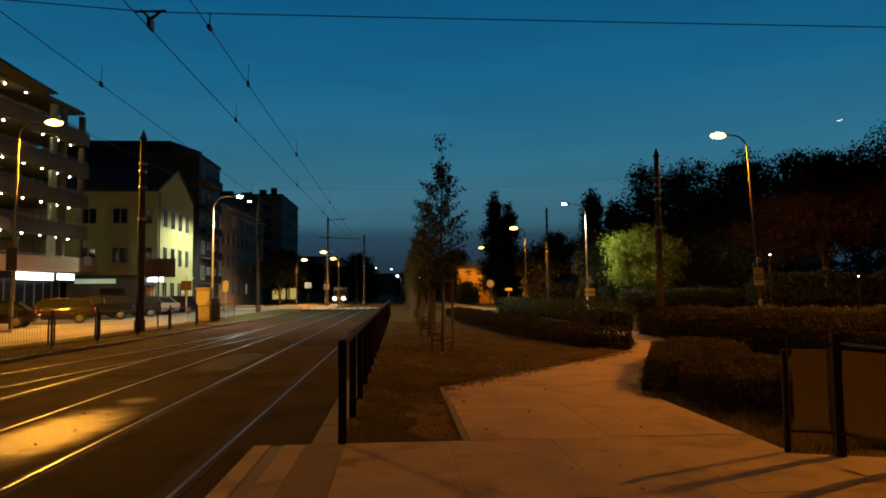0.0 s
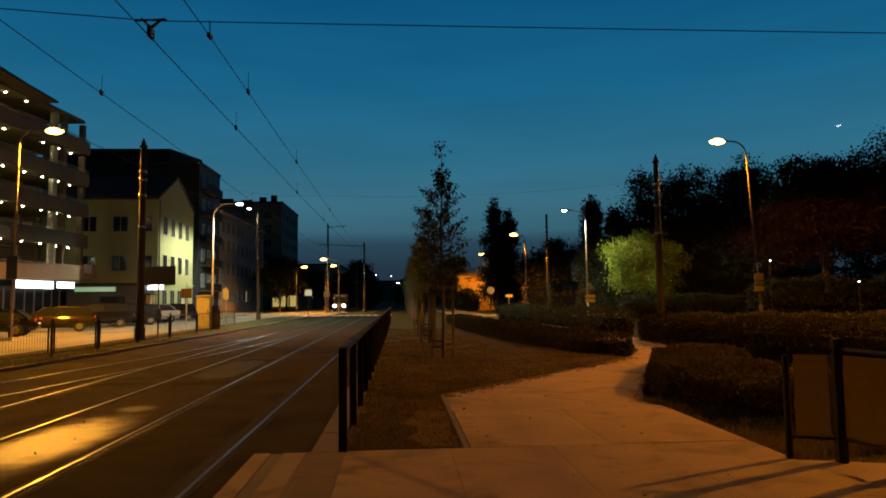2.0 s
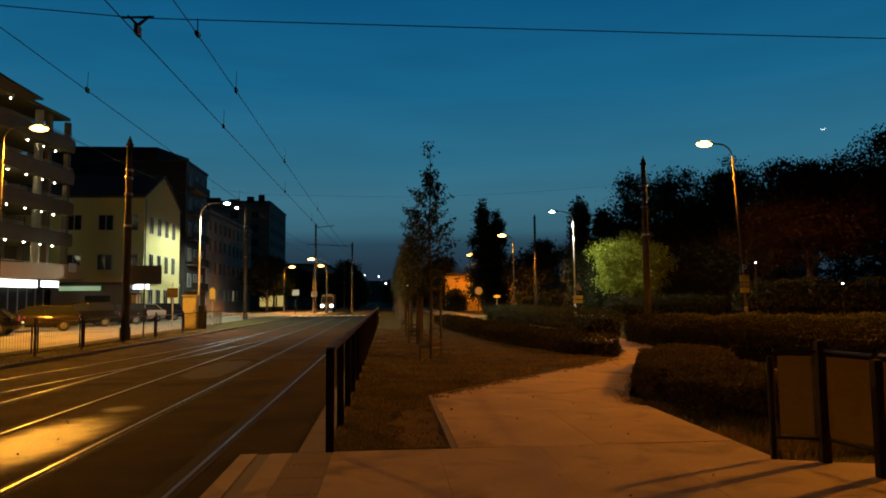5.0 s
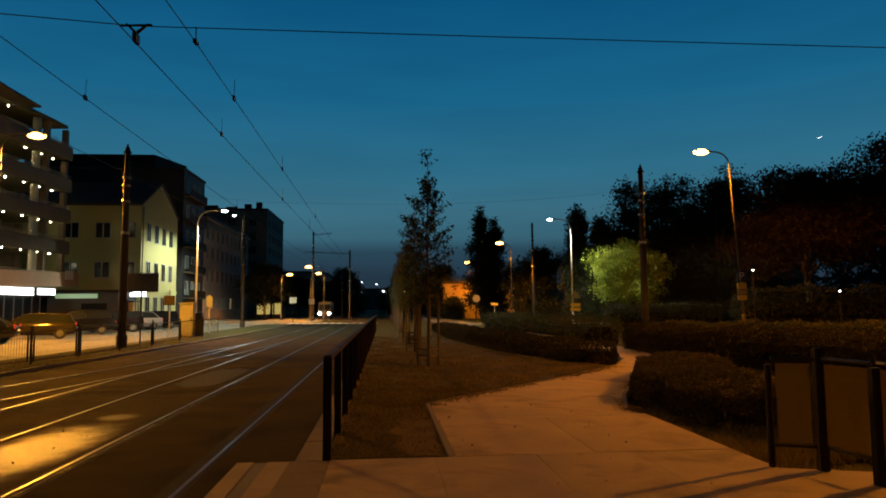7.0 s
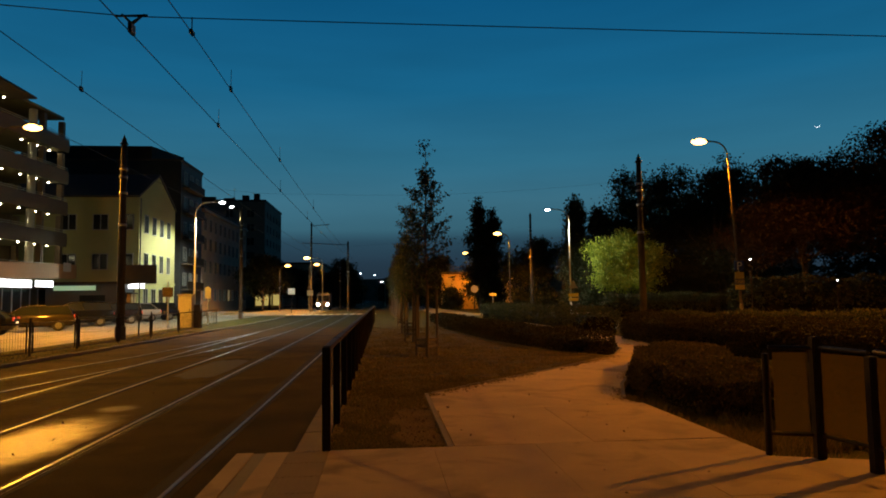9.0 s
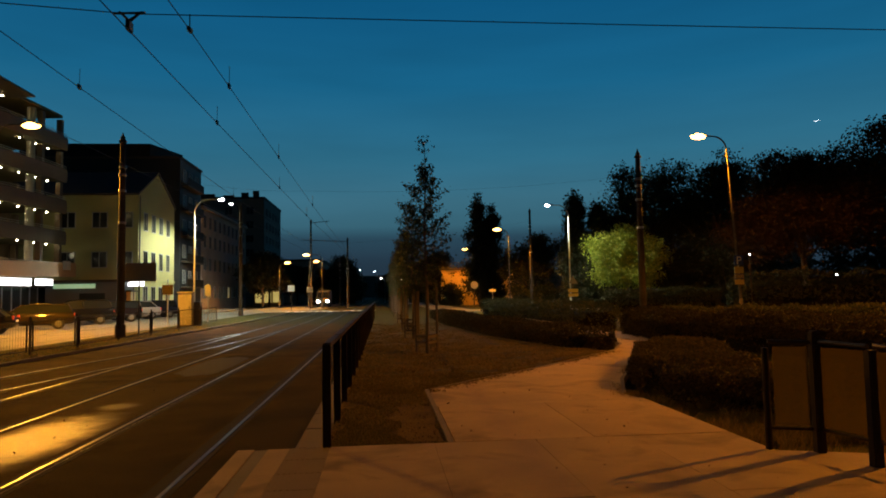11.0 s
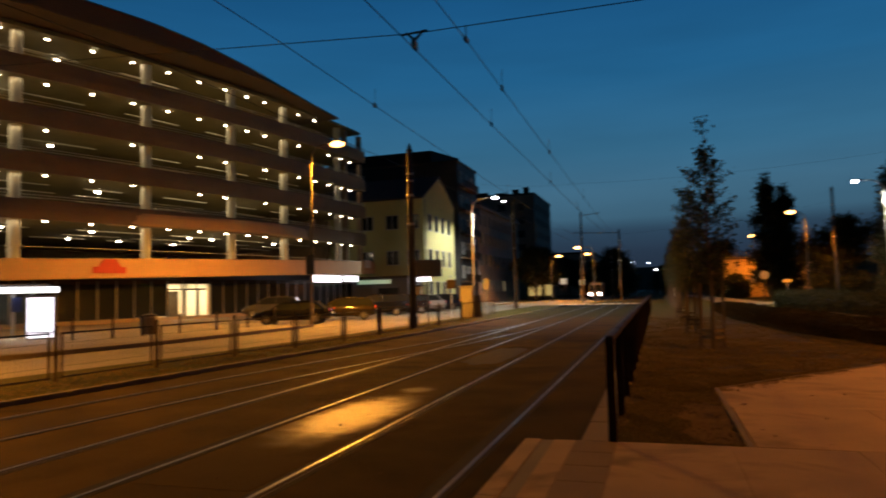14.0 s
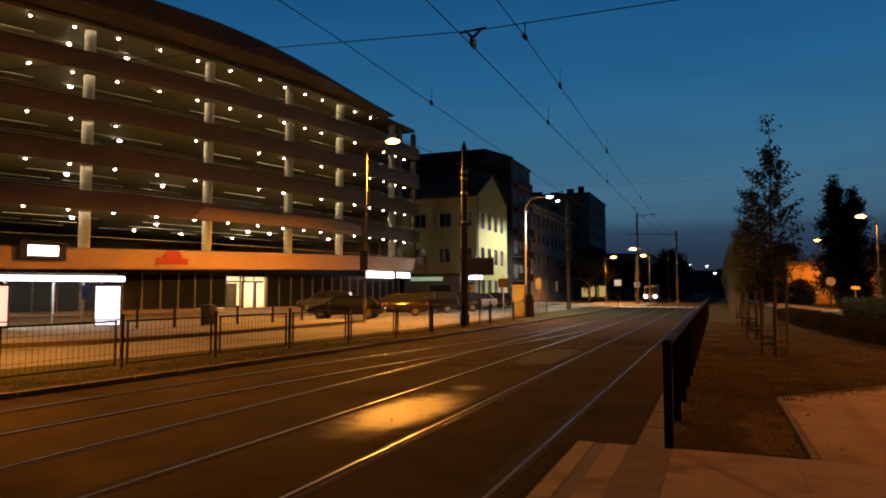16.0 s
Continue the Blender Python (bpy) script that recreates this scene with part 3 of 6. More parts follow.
# ---------------- fence by the platform ----------------
def platform_fence():
    f = base("platform_fence", "dark painted steel post fence along the tram track", "fence", at=(-0.58, 7.0, 0.0))
    f0 = None
    for k in range(26):
        y = k * 1.55
        p = part("post", B((0, 0, 0.53), (0.085, 0.06, 1.10), bevel=0.006), M_DARKSTEEL, f) if f0 is None else new("post", f0)
        if f0 is None:
            f0 = p.data
        p.parent = f
        p.matrix_basis = pose(0, y, 0.0)
        if k < 25:
            if k == 0:
                rails = [part("top_rail", B((0, 0.775, 1.065), (0.085, 1.49, 0.05), bevel=0.006), M_DARKSTEEL, f)]
            else:
                for r in rails:
                    o = new(r.name.split(".")[0], r.data)
                    o.parent = f
                    o.matrix_basis = pose(0, y, 0)
    return f


platform_fence()


def glazed_railing():
    """Railing with smoked panels at the platform's far corner."""
    f = base("platform_railing", "dark steel railing with smoked glass panels on the platform", "railing", at=(0, 0, 0))
    line = [(3.66, 6.20), (4.07, 6.05), (4.21, 5.50), (4.26, 4.9), (4.27, 3.9), (4.27, 2.9), (4.27, 1.9)]
    for i, (x, y) in enumerate(line):
        if i == 1:
            part("main_post", B((x, y, 0.58), (0.09, 0.09, 1.16), bevel=0.012), M_DARKSTEEL, f)
        elif i == 2:
            part("main_post", B((x, y, 0.51), (0.09, 0.09, 1.02), bevel=0.012), M_DARKSTEEL, f)
        else:
            part("post", T([(x, y, 0.0), (x, y, 1.0)], 0.032, 10), M_DARKSTEEL, f)
            part("foot_plate", B((x, y, 0.022), (0.13, 0.13, 0.012)), M_DARKSTEEL, f)
    for (x0, y0), (x1, y1) in zip(line, line[1:]):
        d = Vector((x1 - x0, y1 - y0, 0))
        a = math.degrees(math.atan2(d.y, d.x))
        c = ((x0 + x1) / 2, (y0 + y1) / 2)
        part("panel", B((*c, 0.64), (d.length - 0.13, 0.012, 0.74), a), M_SMOKED, f, "smoked scratched glass panel").visible_shadow = False
        part("handrail", T([(x0 + d.x * 0.06, y0 + d.y * 0.06, 1.06), (x1 - d.x * 0.06, y1 - d.y * 0.06, 1.05)], 0.02, 10), M_HANDRAIL, f, "dark handrail worn shiny")
        part("lower_rail", T([(x0 + d.x * 0.06, y0 + d.y * 0.06, 0.24), (x1 - d.x * 0.06, y1 - d.y * 0.06, 0.24)], 0.014, 8), M_DARKSTEEL, f)
    return f


glazed_railing()


# ---------------- street side mesh fence ----------------
def verge_fence():
    stops = [(-12.3, 0.0), (-11.6, 2.3), (-11.3, 4.8), (-11.05, 7.35), (-10.95, 9.85), (-10.85, 12.4), (-10.6, 14.95), (-10.3, 17.5), (-9.95, 20.0), (-9.75, 22.5), (-9.65, 25.6), (-9.62, 29.0), (-9.75, 33.2), (-9.95, 38.0), (-10.3, 43.0)]
    for (x0, y0), (x1, y1) in zip(stops, stops[1:]):
        d = Vector((x1 - x0, y1 - y0, 0))
        L = d.length
        f = base("mesh_fence_panel", "dark wire mesh fence panel on the grass verge", "fence", "verge fence panels", at=(x0, y0, 0.07), rz=math.degrees(math.atan2(d.y, d.x)))
        part("post", B((0.03, 0, 0.52), (0.06, 0.05, 1.10), bevel=0.005), M_DARKSTEEL, f)
        part("end_bar", B((0.16, 0, 0.50), (0.035, 0.035, 0.86)), M_DARKSTEEL, f)
        part("end_bar", B((L - 0.12, 0, 0.50), (0.035, 0.035, 0.86)), M_DARKSTEEL, f)
        part("top_rail", B((L / 2 + 0.02, 0, 0.93), (L - 0.22, 0.036, 0.036)), M_DARKSTEEL, f)
        part("bottom_rail", B((L / 2 + 0.02, 0, 0.10), (L - 0.22, 0.03, 0.03)), M_DARKSTEEL, f)
        nb = bmesh.new()
        n = int((L - 0.3) / 0.11)
        for k in range(1, n):
            box(nb, (0.17 + k * (L - 0.3) / n, 0, 0.51), (0.005, 0.005, 0.82))
        for z in (0.30, 0.52, 0.74):
            box(nb, (L / 2 + 0.02, 0.006, z), (L - 0.3, 0.006, 0.006))
        tagged(part("wire_mesh", nb, M_DARKSTEEL, f), kind="stuff")


verge_fence()


# ---------------- street lamps ----------------
def street_lamp(label, at, rz, height, reach, kind, tilt=0.0, power=None, lit=True, grp="street lamps", dark=False, cone=148, colour=None):
    """A tapered mast with a curved arm towards +x and a lamp head."""
    m = base("street_lamp", label, "street lamp", grp, at=at, rz=rz)
    mat = M_DARKSTEEL if dark else M_LITMAST if kind == "led" else M_MAST
    part("base_sleeve", T([(0, 0, 0), (0, 0, 1.1), (0, 0, 1.16)], [0.10, 0.10, 0.075], 12), mat, m)
    r = 0.9 if kind == "led" else 0.75
    shaft = [(0, 0, 1.1), (tilt, 0, height - r)]
    bend = [(tilt + r * (1 - math.cos(a)), 0, height - r + r * math.sin(a)) for a in [math.pi / 2 * k / 8 * 0.94 for k in range(1, 9)]]
    end = (tilt + reach, 0, height + 0.02)
    pts = shaft + bend + [end]
    part("mast", T(pts, [0.072, 0.05] + [0.042] * 8 + [0.035], 12), mat, m, smooth=True)
    hx = tilt + reach
    hb = bmesh.new()
    sx = 0.78 if kind != "led" else 0.62
    box(hb, (hx + sx * 0.35, 0, height + 0.055), (sx, 0.30, 0.11), bevel=0.04)
    box(hb, (hx - 0.08, 0, height + 0.03), (0.3, 0.14, 0.1), bevel=0.02)
    part("lamp_head", hb, M_SIGNBACK, m)
    lens = bmesh.new()
    bmesh.ops.create_uvsphere(lens, u_segments=16, v_segments=8, radius=1.0, matrix=pose(hx + sx * 0.38, 0, height - 0.01) @ Matrix.Diagonal((sx * 0.56, 0.21, 0.17, 1) if kind != "led" else (sx * 0.34, 0.14, 0.10, 1)))
    part("lens", lens, G_LED if kind == "led" else G_SODIUM, m, smooth=True)
    if lit:
        pw = power or (LED_POWER if kind == "led" else SODIUM_POWER)
        lo = lamp_light("lamp_light", "SPOT", (hx + sx * 0.38, 0, height - 0.55), pw, colour or (LED if kind == "led" else SODIUM), 0.16 if kind == "led" else 0.32, m)
        lo.data.spot_size, lo.data.spot_blend = radians(cone), 0.35 if cone < 172 else 0.15
    return m


street_lamp("tall street lamp with a sodium light by the parking", (-18.6, 33.6, -0.02), 8, 10.15, 1.25, "sodium", 0.1, power=18500, cone=170, colour=YELLOW_SODIUM)
P_LAMP = street_lamp("leaning street lamp with a sodium light and parking signs", (18.9, 34, -0.1), 180, 9.85, 1.25, "sodium", 0.42, power=3900, cone=176)
street_lamp("street lamp with a sodium light beyond the platform", (22.0, 13.2, -0.1), 180, 10.1, 2.0, "sodium", 0.2, power=15500)
street_lamp("grey curved street lamp with a white light", (-12.5, 46.0, 0), 0, 8.2, 1.5, "led", power=5000, cone=156)
street_lamp("second grey curved street lamp with a white light", (15.1, 53, -0.1), 180, 8.7, 1.5, "led", power=5200, cone=168)
street_lamp("distant street lamp with a sodium light behind the hedges", (13.2, 69, -0.1), 180, 8.3, 0.9, "sodium", power=6500)
street_lamp("distant street lamp with a sodium light beside the track", (-7.45, 84, 0), 180, 6.7, 1.6, "sodium", power=5600)
street_lamp("far street lamp with a sodium light at the crossing", (-14.3, 95, 0), 0, 6.3, 0.8, "sodium", power=4600, cone=158)
street_lamp("far street lamp with a sodium light at the crossing", (-10.6, 98, 0), 0, 6.6, 0.8, "sodium", lit=False)
street_lamp("sodium street lamp by the ochre wall", (12.6, 92, -0.1), 180, 7.8, 0.8, "sodium", power=2300, cone=170)
# added lamp, never in view, to brighten the pavement and track at left
street_lamp("unseen sodium street lamp added to light the parking and track", (-21.5, 0, 0.0), 8, 10.2, 1.5, "sodium", 0.1, power=30000, cone=130, colour=YELLOW_SODIUM)
street_lamp("tall white street lamp beside the gabled house", (-15.8, 76, 0), 180, 12.0, 0.7, "led", power=9000, dark=True, cone=163)
for i, (x, y, z) in enumerate(((-6.6, 128, 7.2), (-5.0, 170, 8.0), (-1.7, 210, 9.0), (0.5, 150, 5.4), (-8.0, 240, 7.5), (2.6, 120, 4.4), (4.2, 112, 4.2))):
    street_lamp("tiny far street lamp with a pale light", (x, y, -0.1), 180, z, 0.5, "led", lit=False, grp="far street lamps")


# ---------------- catenary poles and wires ----------------
def catenary_pole(label, at, h, arm=None):
    m = base("catenary_pole", label, "catenary pole", "catenary poles", at=at)
    part("foot", T([(0, 0, 0), (0, 0, 0.5), (0, 0, 0.55)], [0.21, 0.21, 0.16], 14), M_POLE, m)
    part("shaft", T([(0, 0, 0.5), (0, 0, h * 0.55), (0, 0, h * 0.56), (0, 0, h - 0.2)], [0.155, 0.145, 0.125, 0.11], 14), M_POLE, m, smooth=True)
    part("cap", lathe(bmesh.new(), [(0.13, 0), (0.17, 0.04), (0.13, 0.10), (0.09, 0.16), (0.10, 0.22), (0.05, 0.30), (0.015, 0.42)], (0, 0, h - 0.25)), M_POLE, m)
    for z in (h * 0.56, h * 0.72, h * 0.80, h * 0.84):
        part("clamp_ring", lathe(bmesh.new(), [(0.15, 0), (0.165, 0.03), (0.165, 0.07), (0.15, 0.10)], (0, 0, z)), M_GALV, m)
    if arm:
        part("arm", T([(0, 0, h - 0.4), (arm, 0, h - 0.15)], 0.04), M_POLE, m)
        part("insulator", lathe(bmesh.new(), [(0.03, 0), (0.07, 0.03), (0.03, 0.06), (0.07, 0.09), (0.03, 0.12)], (arm * 0.85, 0, h - 0.4)), M_BLACK, m)
    return m


catenary_pole("tall weathered steel catenary pole on the verge", (-10.55, 28.2, 0.05), 8.2)
catenary_pole("tall weathered steel catenary pole behind the hedge", (11.75, 29.5, -0.1), 8.0)
catenary_pole("slim far catenary pole on the verge", (-12.35, 60.0, -0.05), 9.7)
catenary_pole("slim far catenary pole in the park", (15.4, 68.5, -0.1), 10.3)
catenary_pole("catenary pole with a bracket arm between the tracks", (-9.32, 89, 0), 11.6, 2.4)
catenary_pole("far catenary pole beside the tracks", (-7.0, 112, 0), 8.0)
catenary_pole("far catenary pole beside the tracks", (-4.6, 90, -0.1), 9.3, -6.0)


def wire(name, label, pts, sag=0.0, r=0.009, grp="overhead wires"):
    line = []
    for a, b in zip(pts, pts[1:]):
        for k in range(13):
            u = k / 12
            p = Vector(a).lerp(Vector(b), u)
            p.z -= sag * 4 * u * (1 - u)
            if not line or (p - line[-1]).length > 1e-4:
                line.append(p)
    return tagged(mesh_ob(name, T(line, r, 6), M_WIRE), label, "overhead wire", grp)


wire("contact_wire", "black overhead contact wire above the near track", [(-3.1, -10, 4.98), (-3.26, 8.9, 5.08), (-3.2, 34, 5.05), (-3.0, 60, 5.3), (-2.8, 90, 5.4)], 0.03, 0.0075)
wire("contact_wire", "black overhead contact wire beside the near one", [(-2.45, -10, 5.1), (-2.5, 8.6, 5.12), (-2.72, 34, 5.1), (-2.75, 90, 5.4)], 0.03, 0.0068)
wire("contact_wire", "black overhead contact wire above the second track", [(-5.3, -10, 5.35), (-5.3, 8.6, 5.38), (-5.45, 30, 5.3), (-5.4, 90, 5.4)], 0.03, 0.0068)
wire("contact_wire", "thin overhead wire above the branch track", [(-8.8, -6, 5.2), (-7.2, 8, 5.2), (-6.9, 16, 5.2), (-6.4, 40, 5.25), (-5.4, 89, 5.4)], 0.03, 0.006)
wire("span_wire", "thin black span wire crossing above the tracks", [(-47.0, 8.0, 8.1), (-7.2, 8.84, 5.57), (-3.27, 8.9, 5.32)], 0.0, 0.007)
wire("span_wire", "thin black span wire running over the platform", [(-3.27, 8.9, 5.32), (24, 8.9, 5.36)], 0.04, 0.007)
wire("span_wire", "thin span wire between the far poles", [(-10.55, 28.2, 7.0), (-3.2, 29, 6.1), (11.75, 29.5, 6.9)], 0.3, 0.003)
wire("span_wire", "thin span wire between distant poles", [(-12.35, 60.0, 8.0), (-3.0, 62, 6.4), (15.4, 68.5, 9.0)], 0.3, 0.005)

hang = base("wire_hanger", "black vee shaped wire hanger with an insulator", "wire hanger", at=(-3.27, 8.9, 5.32))
part("vee_arm", T([(-0.13, 0, 0.03), (0, 0, -0.10), (0.16, 0, 0.035)], [0.012, 0.03, 0.012]), M_BLACK, hang)
part("top_bar", T([(-0.2, 0, 0.0), (0.2, 0, 0.02)], 0.016), M_BLACK, hang)
part("clamp", B((0, 0, -0.17), (0.05, 0.16, 0.14), bevel=0.01), M_BLACK, hang)
second_hang = base("wire_hanger", "short black dropper between span wire and contact wire", "wire hanger", at=(-2.5, 8.9, 5.12))
part("dropper", T([(0, 0, -0.01), (0, 0, 0.21)], 0.008, 6), M_BLACK, second_hang)
part("clamp", B((0, 0, 0.0), (0.05, 0.14, 0.06), bevel=0.01), M_BLACK, second_hang)
WIRE_1 = [(-3.26, 8.9, 5.08), (-3.2, 34, 5.05)]
WIRE_2 = [(-2.5, 8.6, 5.12), (-2.72, 34, 5.1)]
WIRE_3 = [(-5.3, 8.6, 5.38), (-5.45, 30, 5.3)]
for (a, b), ys in ((WIRE_1, (13.5, 21.5, 29.0)), (WIRE_2, (11.3, 17.0, 26.0)), (WIRE_3, (12.2, 25.0))):
    for y in ys:
        u = (y - a[1]) / (b[1] - a[1])
        q = Vector(a).lerp(Vector(b), u) - Vector((0, 0, 0.12 * u * (1 - u)))
        h = base("wire_clamp", "small black clamp hanging on the contact wire", "wire clamp", "wire clamps", at=q)
        part("jaw", B((0, 0, 0.01), (0.035, 0.12, 0.09), bevel=0.008), M_BLACK, h)
        part("dropper", T([(0, 0, 0.05), (0, 0.02, 0.35)], 0.005, 6), M_BLACK, h)

# ---------------- parking garage ----------------
GC, GR = (-137.0, 69.0), 108.0


def arc(y, inset=0.0):
    """A point on the garage's curved front at a given y, set back by inset."""
    a = math.asin(max(-1, min(1, (y - GC[1]) / GR)))
    r = GR - inset
    return GC[0] + r * math.cos(a), GC[1] + r * math.sin(a)


def front(y0, y1, inset, z, n=40):
    return [(*arc(y0 + (y1 - y0) * k / n, inset), z) for k in range(n + 1)]


GY0, GY1 = 4.0, 64.5
LEVELS = [6.95, 9.85, 12.75, 15.75, 18.7]
garage = base("parking_garage", "curved open parking garage with lit storeys and salmon fascia", "parking garage")
for i, z in enumerate(LEVELS):
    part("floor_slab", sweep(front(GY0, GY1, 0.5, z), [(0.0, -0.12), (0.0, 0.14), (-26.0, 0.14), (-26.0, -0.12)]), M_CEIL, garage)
    if i < 4:
        part("spandrel", sweep(front(GY0, GY1, 0.0, z), [(0.0, -0.26), (0.06, 0.2), (0.05, 0.65), (0.0, 0.96), (-0.18, 0.96), (-0.18, -0.26)]), M_GARAGE, garage, "grey spandrel band with a rounded face")
        for dz in (1.08, 1.24):
            part("guard_rail", sweep(front(GY0, GY1, 0.05, z + dz), [(0, -0.02), (0, 0.02), (-0.03, 0.02), (-0.03, -0.02)]), M_COLUMN, garage)
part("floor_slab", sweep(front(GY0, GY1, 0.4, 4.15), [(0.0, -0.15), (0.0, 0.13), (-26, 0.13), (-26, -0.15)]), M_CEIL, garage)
part("guard_rail", sweep(front(GY0, GY1, 0.32, 5.05), [(0, -0.02), (0, 0.02), (-0.03, 0.02), (-0.03, -0.02)]), M_COLUMN, garage)
part("fascia", sweep([(x, y, 2.9 + 0.85 * (y - 26) / 38) for x, y, z in front(GY0, GY1 + 1.2, -0.35, 0)], [(0, 0), (0.05, 0.1), (0.05, 1.15), (0.0, 1.3), (-0.7, 1.3), (-0.7, 0)]), M_FASCIA, garage, "salmon fascia band over the shops")
bal = []
for k in range(41):
    u = k / 40
    q = 35.5 + 18.5 * u
    bal.append((*arc(q, 0.12 - 1.5 * math.sin(math.pi * u ** 1.5)), 6.72))
# lighter than the spandrel it continues: sodium lamplight put into the colour
part("balcony_front", sweep(bal, [(0, 0), (0.06, 0.12), (0.06, 0.62), (0.0, 0.86), (-0.9, 0.86), (-0.9, 0)]), M_FASCIA, garage, "curved balcony band in a salmon brightened for lamplight")


def curved_eave():
    """The roof's overhang: a deep lip that thins out towards the tower end."""
    bm = bmesh.new()
    rings = []
    for k in range(61):
        y = GY0 + (57.6 - GY0) * k / 60
        top = float(np.interp(y, [4, 37.5, 41.5, 45.8, 50, 54, 57.6], [21.0, 20.95, 20.68, 20.16, 19.5, 19.0, 18.72]))
        low = min(19.42, top - 0.22 - 0.1 * (57.6 - y) / 10)
        ring = []
        for side, z in ((1.0, low), (1.04, low + 0.12), (1.0, top - 0.10), (0.9, top), (-2.0, top + 0.3), (-25.0, top + 0.3), (-25.0, low - 0.2), (-0.6, min(low, 18.95))):
            ring.append(bm.verts.new((*arc(y, -side), z)))
        rings.append(ring)
    for a, b in zip(rings, rings[1:]):
        for k in range(8):
            bm.faces.new((a[k], a[(k + 1) % 8], b[(k + 1) % 8], b[k]))
    bm.faces.new(rings[0][::-1])
    bm.faces.new(rings[-1])
    bmesh.ops.recalc_face_normals(bm, faces=bm.faces[:])
    return bm


part("eave", curved_eave(), M_ROOFEAVE, garage, "deep dark overhanging eave")
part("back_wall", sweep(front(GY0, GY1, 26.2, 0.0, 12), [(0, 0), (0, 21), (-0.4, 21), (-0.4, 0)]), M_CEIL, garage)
for yy in (GY0, GY1):
    xa, ya = arc(yy, 0.7)
    xb, yb = arc(yy, 26)
    if yy == GY1:
        xa, ya = arc(yy, 5.0)
    d = Vector((xb - xa, yb - ya, 0))
    part("end_wall", B(((xa + xb) / 2, (ya + yb) / 2, 10.4), (d.length, 0.3, 20.8), math.degrees(math.atan2(d.y, d.x))), M_GARAGE, garage)
col_me = None
for k in range(8):
    yy = [7.2, 14.9, 22.5, 30.25, 38.3, 45.7, 51.85, 60.4][k]
    x, q = arc(yy, 1.0)
    for z in [4.28] + [l + 0.14 for l in LEVELS[:-1]]:
        if col_me is None:
            c = part("column", T([(0, 0, 0), (0, 0, 2.52)], 0.34, 16), M_COLUMN, garage, "round pale concrete column")
            col_me = c.data
        else:
            c = new("column", col_me)
            c.parent = garage
        c.matrix_basis = pose(x, q, z) @ Matrix.Diagonal((1, 1, 1.02, 1))

# pale bars in lengths under each ceiling, added for the thin light streaks
rc = random.Random(12)
for z in LEVELS:
    for inset, drop in ((3.4, 0.42), (6.2, 0.50), (9.5, 0.46)):
        q = 8.0 + rc.uniform(0, 4)
        while q < 57:
            run = rc.uniform(2.5, 6.0)
            part("ceiling_bar", sweep(front(q, q + run, inset, z - drop, 5), [(0, -0.03), (0, 0.03), (-0.12, 0.03), (-0.12, -0.03)]), M_COLUMN, garage)
            q += run + rc.uniform(0.6, 4.0)

# stair tower at the garage's end
for z in [4.28] + [l for l in LEVELS[:-1]]:
    for yy, ins in ((61.2, 0.6), (64.3, 0.6), (64.3, 4.5), (61.2, 4.5)):
        x, q = arc(yy, ins)
        part("tower_post", B((x, q, z + 1.3), (0.45, 0.45, 2.6)), M_GARAGE, garage)

# lamps under the garage ceilings, near the front and deeper inside
FRONT_ROW = [10.6, 13.0, 15.4, 17.7, 20.0, 22.4, 24.8, 27.1, 29.4, 32.0, 34.75, 37.5, 40.2, 42.9, 45.4, 47.7, 49.8, 52.0, 54.4, 56.9, 59.3, 61.6, 63.6]
DARK = {(2, 34.75), (2, 40.2), (2, 47.7), (1, 40.2), (1, 47.7), (2, 20.0), (3, 56.9), (1, 15.4), (4, 59.3), (4, 61.6), (4, 63.6)}
INNER = [(0, 5.4, (13.1, 18.8, 30.9, 36.8, 45.2, 47.6, 50.1, 55.7)), (0, 11.8, (21.5, 38.3, 42.9, 45.9, 48.9, 56.9)), (1, 5.2, (17.4, 30.4, 37.1, 49.9)),
         (1, 12.3, (22.0, 34.4, 43.0, 47.4, 51.2)), (2, 5.2, (19.0, 33.8)), (3, 4.4, (30.2,)), (4, 4.6, (18.0, 30.1, 33.9))]


def ceiling_lamp():
    g = base("ceiling_lamp", "round lit lamp under a garage ceiling", "ceiling lamp", "garage lamps")
    part("housing", lathe(bmesh.new(), [(0.14, 0.0), (0.20, -0.02), (0.20, -0.06), (0.16, -0.08)], seg=12), M_SIGNBACK, g)
    part("lens", lathe(bmesh.new(), [(0.10, -0.075), (0.12, -0.11), (0.115, -0.15), (0.07, -0.20), (0.02, -0.21)], seg=12), G_CEIL, g)
    return g


gl_head = None
places = [(i, yy, 1.3, 0.8) for i in range(5) for yy in FRONT_ROW if (i, yy) not in DARK] + [(i, yy, inset, 1.45) for i, inset, row_ in INNER for yy in row_]
for i, yy, inset, size in places:
    x, q = arc(yy, inset)
    at = pose(x, q, LEVELS[i] - 0.12) @ Matrix.Scale(size, 4)
    if gl_head is None:
        gl_head = ceiling_lamp()
        gl_head.matrix_basis = at
    else:
        copy_thing(gl_head, at)
for i, z in enumerate(LEVELS):
    for yy in (20.0, 44.0):
        x, q = arc(yy, 2.1)
        t = math.degrees(math.asin((yy - GC[1]) / GR))
        lamp_light("garage_light", "AREA", pose(x, q, z - 0.35, 0, 0, t), 330, WARMWHITE, (2.4, 23.0), garage)

# shop fronts under the fascia
shop = base("glazed_shop", "dark glazed shop front under the salmon fascia", "shop")
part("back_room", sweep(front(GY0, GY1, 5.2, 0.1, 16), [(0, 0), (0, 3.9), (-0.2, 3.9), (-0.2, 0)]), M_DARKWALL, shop)
